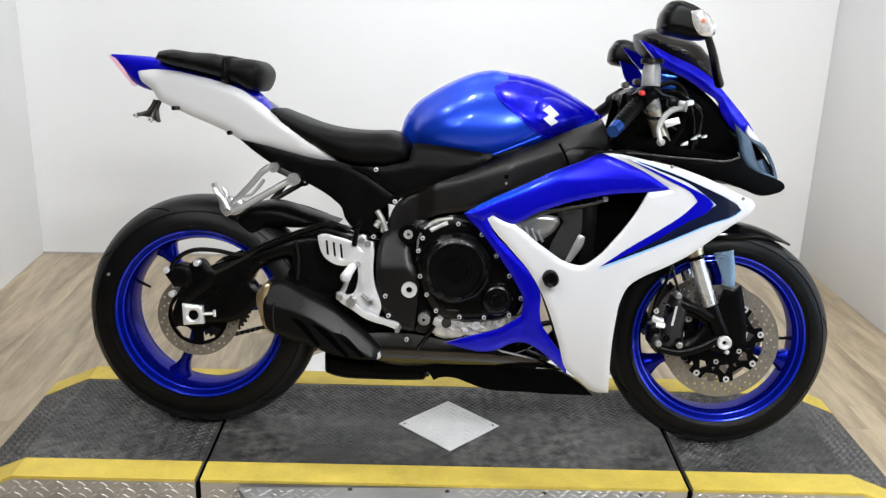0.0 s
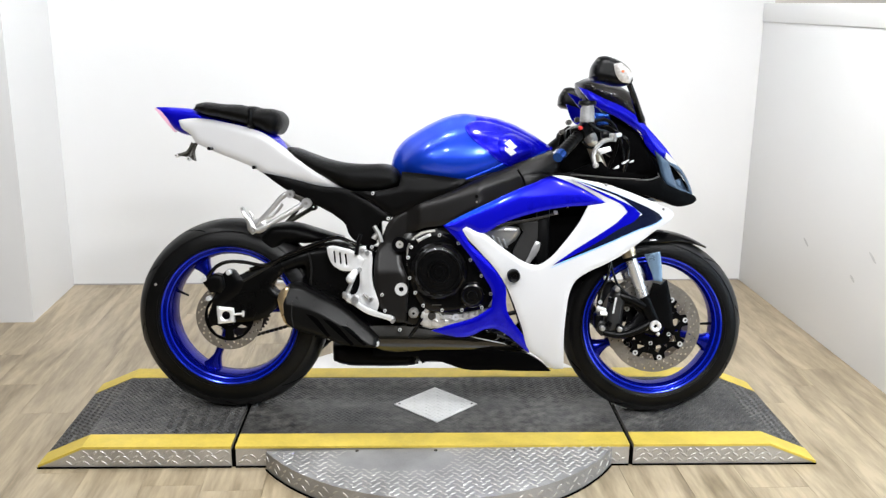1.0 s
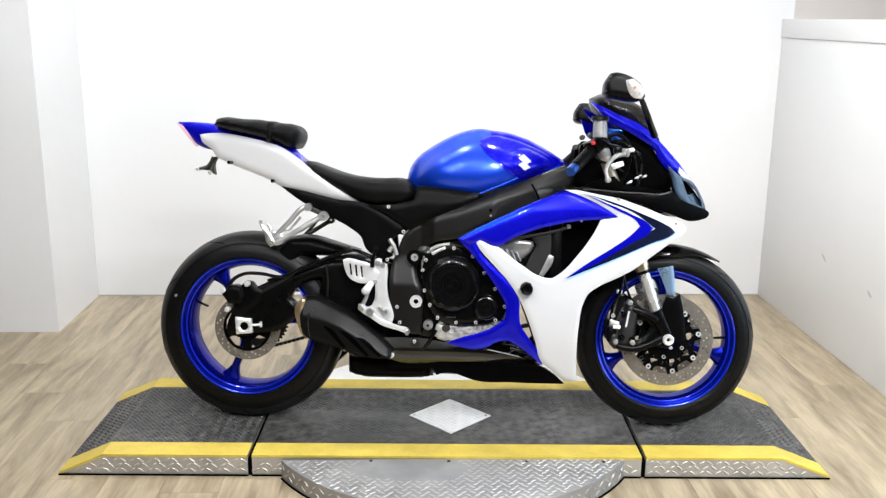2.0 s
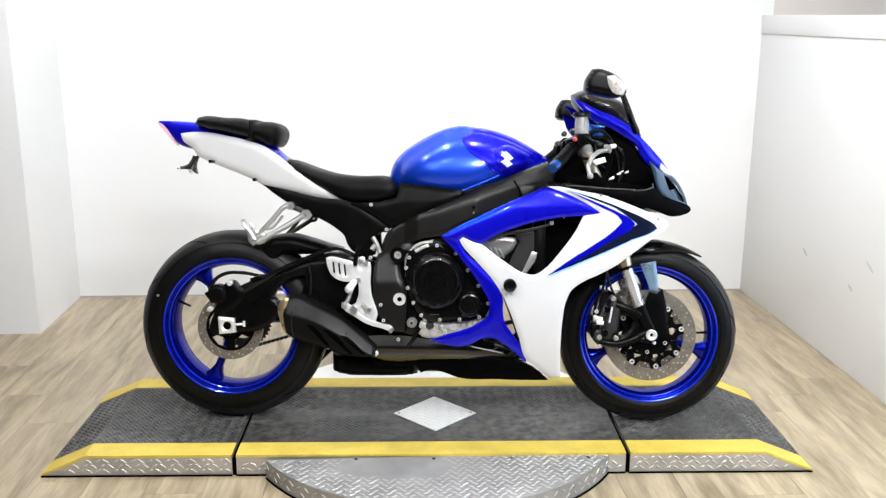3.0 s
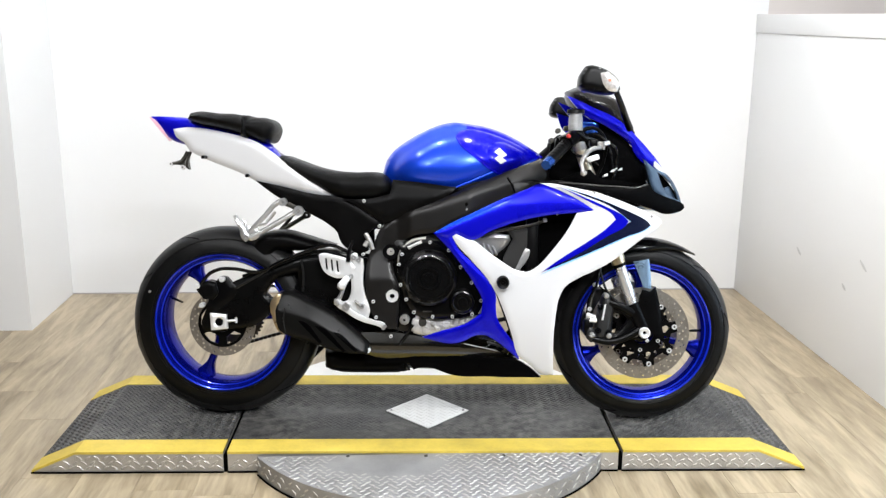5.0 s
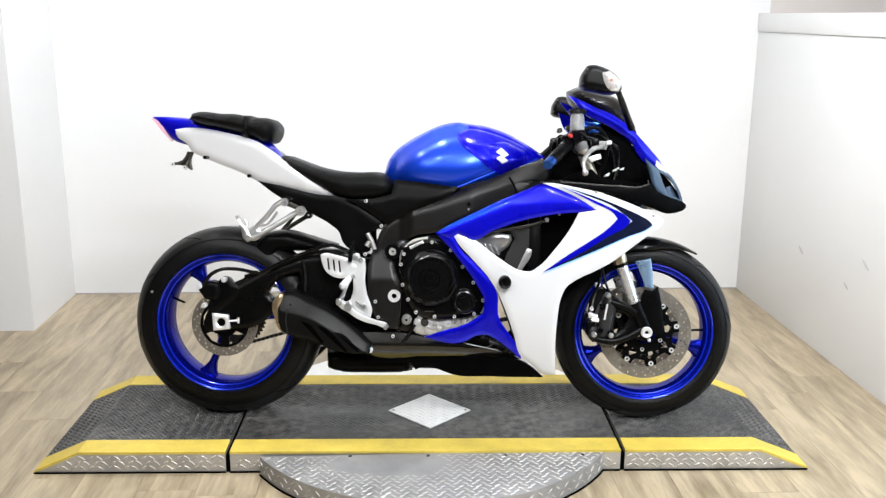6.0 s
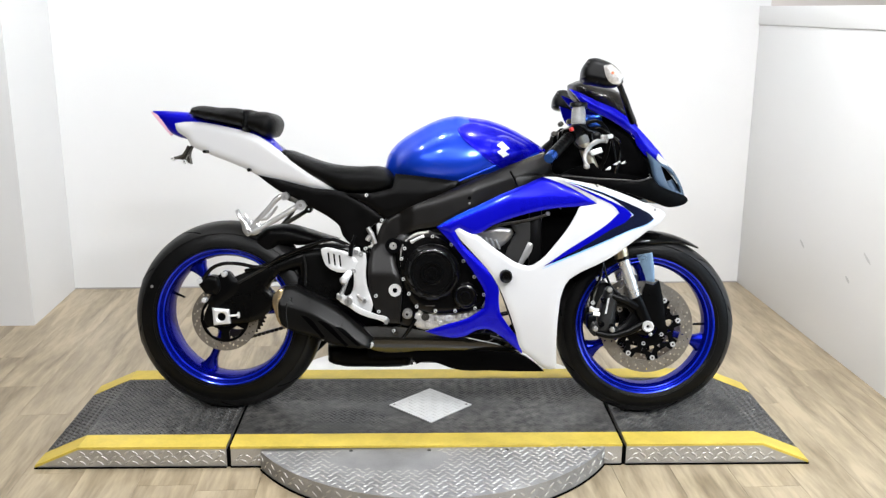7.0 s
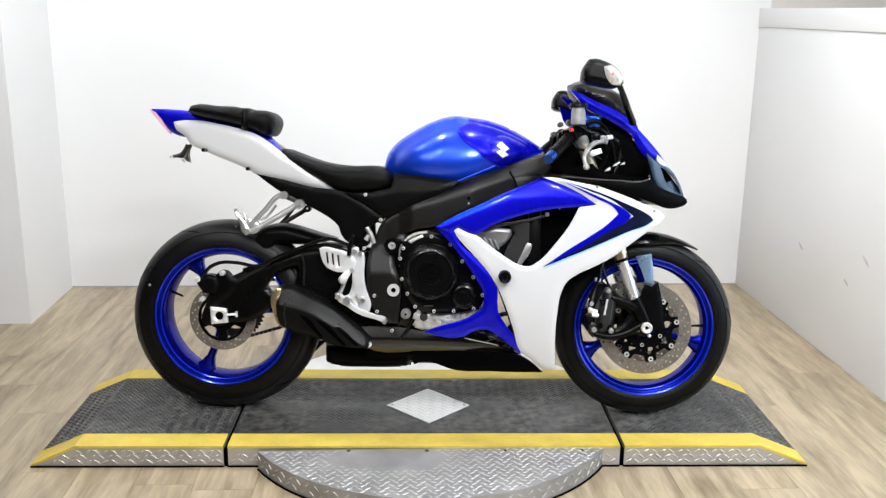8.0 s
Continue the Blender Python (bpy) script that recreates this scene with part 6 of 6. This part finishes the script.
# front brake and mudguard
for s in (-1, 1):
    part("fork_foot", drum(0.030, s * 0.126, s * 0.08, (0.689, 0.312), 0.006, 28), BLACKM, bike, "black fork foot")
    part("fork_guard", panel(FORK_GUARD, lambda x, z: 0.128 - 4 * (x - 0.705 - 0.2 * (0.40 - z)) ** 2, thick=0.012, roll=0.001, reach=0.004, step=0.008, side=s), BLACKM, bike, "black fork guard")
    part("caliper_bracket", panel(CAL_BRACKET, 0.112, thick=0.02, roll=0.006, step=0.008, side=s, holes=[CAL_GAP]), BLACKM, bike)
    cp = part("front_caliper", panel(CALIPER, 0.128, thick=0.05, roll=0.012, reach=0.016, step=0.008, side=s), CALM, bike, "dark grey radial brake caliper")
    part("caliper_marking", panel([(0.5585, 0.400), (0.5645, 0.401), (0.556, 0.350), (0.550, 0.349)], 0.1305, thick=0.003, roll=0.0003, step=0.006, side=s), SILVER, cp, "pale unreadable marking bar")
    part("bleed_nipple", tube([(0.503, s * 0.115, 0.362), (0.531, s * 0.115, 0.356)], 0.009, 10), SILVER, cp)
    part("brake_line", tube([(0.505, s * 0.115, 0.37), (0.512, s * 0.12, 0.42), (0.53, s * 0.12, 0.455), (0.545, s * 0.11, 0.52)], 0.005, 8), BLACKG, cp)
    for bx, bz in ((0.520, 0.300), (0.575, 0.298), (0.564, 0.428)):
        part("bolt", drum(0.009, s * 0.136, s * 0.10, (bx, bz), 0.003, 12), CAST, cp)
    part("caliper_body_rear", box(0.497, 0.527, *sorted((s * 0.06, s * 0.115)), 0.292, 0.345, 0.008), BLACKM, cp)
    part("caliper_arm", tube([(0.575, s * 0.118, 0.407), (0.611, s * 0.122, 0.394), (0.653, s * 0.118, 0.371)], (0.012, 0.015), 10), BLACKM, cp, "black caliper mounting arm")
    part("caliper_arm", tube([(0.523, s * 0.118, 0.286), (0.574, s * 0.124, 0.278), (0.628, s * 0.122, 0.292), (0.673, s * 0.118, 0.316)], (0.010, 0.014), 10), BLACKM, cp, "black caliper mounting arm")
    part("hose_union", tube([(0.503, s * 0.12, 0.369), (0.521, s * 0.12, 0.360)], 0.006, 8), SILVER, cp, "bright hose union")
    part("hose_union", tube([(0.513, s * 0.12, 0.348), (0.535, s * 0.12, 0.346)], 0.0075, 8), SILVER, cp, "bright hose union")
    part("caliper_half", panel([(0.504, 0.318), (0.520, 0.330), (0.536, 0.309), (0.551, 0.282), (0.519, 0.272), (0.503, 0.29)], 0.118, thick=0.04, roll=0.006, reach=0.01, step=0.007, side=s), CALM, cp)
part("front_axle", lathe([(0.0005, -0.122), (0.005, -0.122), (0.0065, -0.138), (0.015, -0.140), (0.0185, -0.136), (0.0185, -0.11), (0.0005, -0.11)], 24, (0.689, 0, 0.310), closed=False), SILVER, bike, "bright front axle end", 25)
guard = bmesh.new()
rows = []
for k in range(23):
    a = math.radians(56 + 92 * k / 22)
    loop = []
    for j in range(13):
        b = -1.25 + 2.5 * j / 12
        rad = FR + 0.016 - 0.055 * (1 - math.cos(b)) * min(1, 0.08 + k / 8)
        loop.append((FX_A + rad * math.cos(a), (0.03 + 0.042 * min(1, k / 7)) * math.sin(b) / math.sin(1.25), FR + rad * math.sin(a)))
    rows.append(loop)
outer = [[guard.verts.new(p) for p in r] for r in rows]
inner = [[guard.verts.new((FX_A + (x - FX_A) * 0.988, y * 0.97, FR + (z - FR) * 0.988)) for x, y, z in r] for r in rows]
for i in range(len(rows) - 1):
    for j in range(12):
        guard.faces.new((outer[i][j], outer[i][j + 1], outer[i + 1][j + 1], outer[i + 1][j]))
        guard.faces.new((inner[i][j], inner[i + 1][j], inner[i + 1][j + 1], inner[i][j + 1]))
    for j in (0, 12):
        guard.faces.new((outer[i][j], outer[i + 1][j], inner[i + 1][j], inner[i][j]))
for i in (0, len(rows) - 1):
    for j in range(12):
        guard.faces.new((outer[i][j], outer[i][j + 1], inner[i][j + 1], inner[i][j]))
mud = part("front_mudguard", guard, BLACKG, bike, "gloss black front mudguard")
for s in (-1, 1):
    part("mudguard_ear", panel(EAR, lambda x, z: 0.100 - 7 * (x - 0.690 - 0.1 * (0.5 - z)) ** 2, thick=0.006, roll=0.001, reach=0.004, step=0.008, side=s), EARM, mud, "glossy mudguard side, blue window reflection put into its colour")

# behind the fairing
part("radiator", box(0.30, 0.34, -0.17, 0.17, 0.36, 0.72, 0.008), BLACKM, bike, "black radiator")
shield = part("heat_shield", panel(HEAT_SHIELD, lambda x, z: 0.150 + 0.12 * (z - 0.56), thick=0.01, roll=0.006, step=0.008), HANGER, bike, "bare alloy engine shield")
for k in range(4):
    part("shield_rib", tube([(0.145 + 0.016 * k, -0.158, 0.600 - 0.004 * k), (0.160 + 0.016 * k, -0.153, 0.566 - 0.002 * k)], 0.004, 8), HANGER, shield)
part("radiator_bracket", panel(RAD_SIDE, 0.168, thick=0.01, roll=0.003, reach=0.006, step=0.008), RADGREY, bike, "dark grey radiator bracket")
part("radiator_tab", panel(HOSE, 0.172, thick=0.008, roll=0.002, reach=0.004, step=0.006), HANGER, bike, "bright metal tab")
part("clutch_cable", tube([(0.155, -0.176, 0.618), (0.20, -0.178, 0.635), (0.25, -0.178, 0.646), (0.31, -0.178, 0.658), (0.36, -0.17, 0.672)], 0.0045, 8), CHAINM, bike)
part("fairing_clip", box(0.352, 0.364, -0.176, -0.160, 0.668, 0.680, 0.002), WHITE, bike, "small white clip")
for bx, bz in ((0.325, 0.611), (0.333, 0.607), (0.37, 0.70), (0.40, 0.69)):
    part("inner_screw", drum(0.003, -0.142, -0.12, (bx, bz), 0.001, 8), HANGER, bike)
part("airbox", box(0.0, 0.36, -0.12, 0.12, 0.70, 0.80, 0.02), BLACKM, bike)
part("fairing_stay", tube([(0.205, -0.2, 0.46), (0.235, -0.2, 0.38), (0.27, -0.19, 0.28)], 0.008, 8), BLACKM, bike)
part("fairing_stay", tube([(0.15, -0.19, 0.30), (0.20, -0.19, 0.35), (0.24, -0.19, 0.36)], 0.007, 8), BLACKM, bike)
part("fairing_stay", tube([(0.18, -0.19, 0.285), (0.235, -0.19, 0.27), (0.28, -0.18, 0.262)], 0.006, 8), BLACKM, bike)

# side stand on the far flank
part("side_stand", tube([(-0.34, 0.09, 0.26), (-0.45, 0.19, 0.15), (-0.54, 0.27, 0.066)], 0.011, 10), BLACKM, bike, "black side stand")
part("stand_foot", box(-0.566, -0.516, 0.255, 0.29, 0.051, 0.061, 0.003), BLACKM, bike)
part("lower_frame", pillow([(-0.47, 0.46), (-0.36, 0.50), (-0.24, 0.49), (-0.10, 0.40), (-0.07, 0.30), (-0.20, 0.26), (-0.36, 0.33), (-0.47, 0.39)], 0.10, 0.03, step=0.015), BLACKM, bike, "black lower frame")
part("frame_joint", tube([(0.238, -0.150, 0.808), (0.252, -0.149, 0.785), (0.268, -0.145, 0.745)], 0.0035, 6), VOID, bike, "dark joint line in the frame")
part("frame_hole", drum(0.0055, -0.168, -0.15, (0.110, 0.722), 0.001, 12), VOID, bike)
part("frame_stud", drum(0.0035, -0.169, -0.15, (0.110, 0.705), 0.001, 10), CAST, bike)
part("swingarm_weld", tube([(-0.428, -0.122, 0.535), (-0.420, -0.124, 0.50), (-0.422, -0.12, 0.43)], 0.004, 6), MUFFM, bike, "raised weld seam")
part("swingarm_rib", tube([(-0.53, -0.119, 0.505), (-0.60, -0.117, 0.463), (-0.66, -0.117, 0.43)], 0.005, 6), MUFFM, bike)
for s in (-1, 1):
    part("headlamp", panel([(0.712, 0.866), (0.735, 0.846), (0.770, 0.800), (0.786, 0.768), (0.770, 0.786), (0.735, 0.822), (0.708, 0.848)], lambda x, z: 0.112 - 0.55 * max(0, x - 0.71), thick=0.02, roll=0.004, step=0.008, side=s), LENS, bike, "clear headlamp lens")
    for bx, bz, br in ((0.534, 0.402, 0.009), (0.528, 0.325, 0.009), (0.560, 0.318, 0.008)):
        part("caliper_bore", ring(0.004, br, s * 0.1315, s * 0.11, (bx + 0.012, bz - 0.01), 18), BLACKG, bike)
    part("pinch_bolt", drum(0.006, s * 0.126, s * 0.10, (0.664, 0.300), 0.002, 10), CAST, bike)
    part("pinch_bolt", drum(0.006, s * 0.126, s * 0.10, (0.700, 0.283), 0.002, 10), SILVER, bike)
    part("hose_clamp", ring(0.003, 0.007, s * 0.122, s * 0.10, (0.512, 0.384), 14), SILVER, bike)
    part("sensor_line", tube([(0.545, s * 0.10, 0.52), (0.555, s * 0.115, 0.47), (0.575, s * 0.12, 0.43), (0.60, s * 0.12, 0.41)], 0.004, 8), BLACKG, bike)
    part("brake_joint", box(0.522, 0.540, *sorted((s * 0.10, s * 0.12)), 0.455, 0.468, 0.003), SILVER, bike)
part("brake_switch", tube([(-0.268, -0.175, 0.535), (-0.262, -0.175, 0.575), (-0.252, -0.17, 0.60)], 0.007, 10), BLACKG, bike)
for bx, bz in ((0.688, 0.690), (0.505, 0.764)):
    part("fairing_screw", drum(0.0045, -fair(bx, bz) - 0.0015, -fair(bx, bz) + 0.004, (bx, bz), 0.001, 10), CAST, bike)
ma = math.radians(157)
part("balance_mark", drum(0.0045, -0.0905, -0.083, (RX_A + 0.262 * math.cos(ma), RR + 0.262 * math.sin(ma)), 0.001, 10), CAST, bike)
for k in range(5):
    part("sump_rib", tube([(0.075 + 0.018 * k, -0.150, 0.358), (0.069 + 0.018 * k, -0.150, 0.335)], 0.004, 6), CAST, bike)

# ---- floor boards ----
PW, PL = 0.182, 1.22
board_mesh = {}


def plank_bm(x0, x1, y0, y1, bm=None):
    bm = bm or bmesh.new()
    e = 0.0003
    low = [bm.verts.new(p) for p in ((x0, y0, -0.004), (x1, y0, -0.004), (x1, y1, -0.004), (x0, y1, -0.004))]
    top = [bm.verts.new(p) for p in ((x0 + e, y0 + e, 0), (x1 - e, y0 + e, 0), (x1 - e, y1 - e, 0), (x0 + e, y1 - e, 0))]
    bm.faces.new(top)
    for i in range(4):
        j = (i + 1) % 4
        bm.faces.new((low[i], low[j], top[j], top[i]))
    return bm


gap = 0.0002
first = plank_bm(gap, PW - gap, gap, PL - gap)
whole = bpy.data.meshes.new("plank")
first.to_mesh(whole)
first.free()
whole.materials.append(PLANK)
rest = bmesh.new()
rng = random.Random(5)
for i in range(-19, 20):
    start = SOUTH - rng.random() * PL
    for j in range(8):
        x, y = i * PW, start + j * PL
        if y > BACK + 0.05 or x + PW > EAST + 0.1:
            continue
        if -2.3 < x < 2.2 and y + PL > -1.6:
            end = min(y + PL, BACK + 0.08)
            if end < y + PL:
                cut = plank_bm(gap, PW - gap, gap, end - y - gap)
                me = bpy.data.meshes.new("plank")
                cut.to_mesh(me)
                cut.free()
                me.materials.append(PLANK)
                share("plank", me, pose(x, y, 0), floor)
            else:
                share("plank", whole, pose(x, y, 0), floor)
        else:
            plank_bm(x + gap, x + PW - gap, max(y, SOUTH - 0.05) + gap, min(y + PL, BACK + 0.1) - gap, rest)
far = part("far_planks", rest, PLANK, floor)
tagged(far, "grey-brown oak-look planks", kind="stuff")
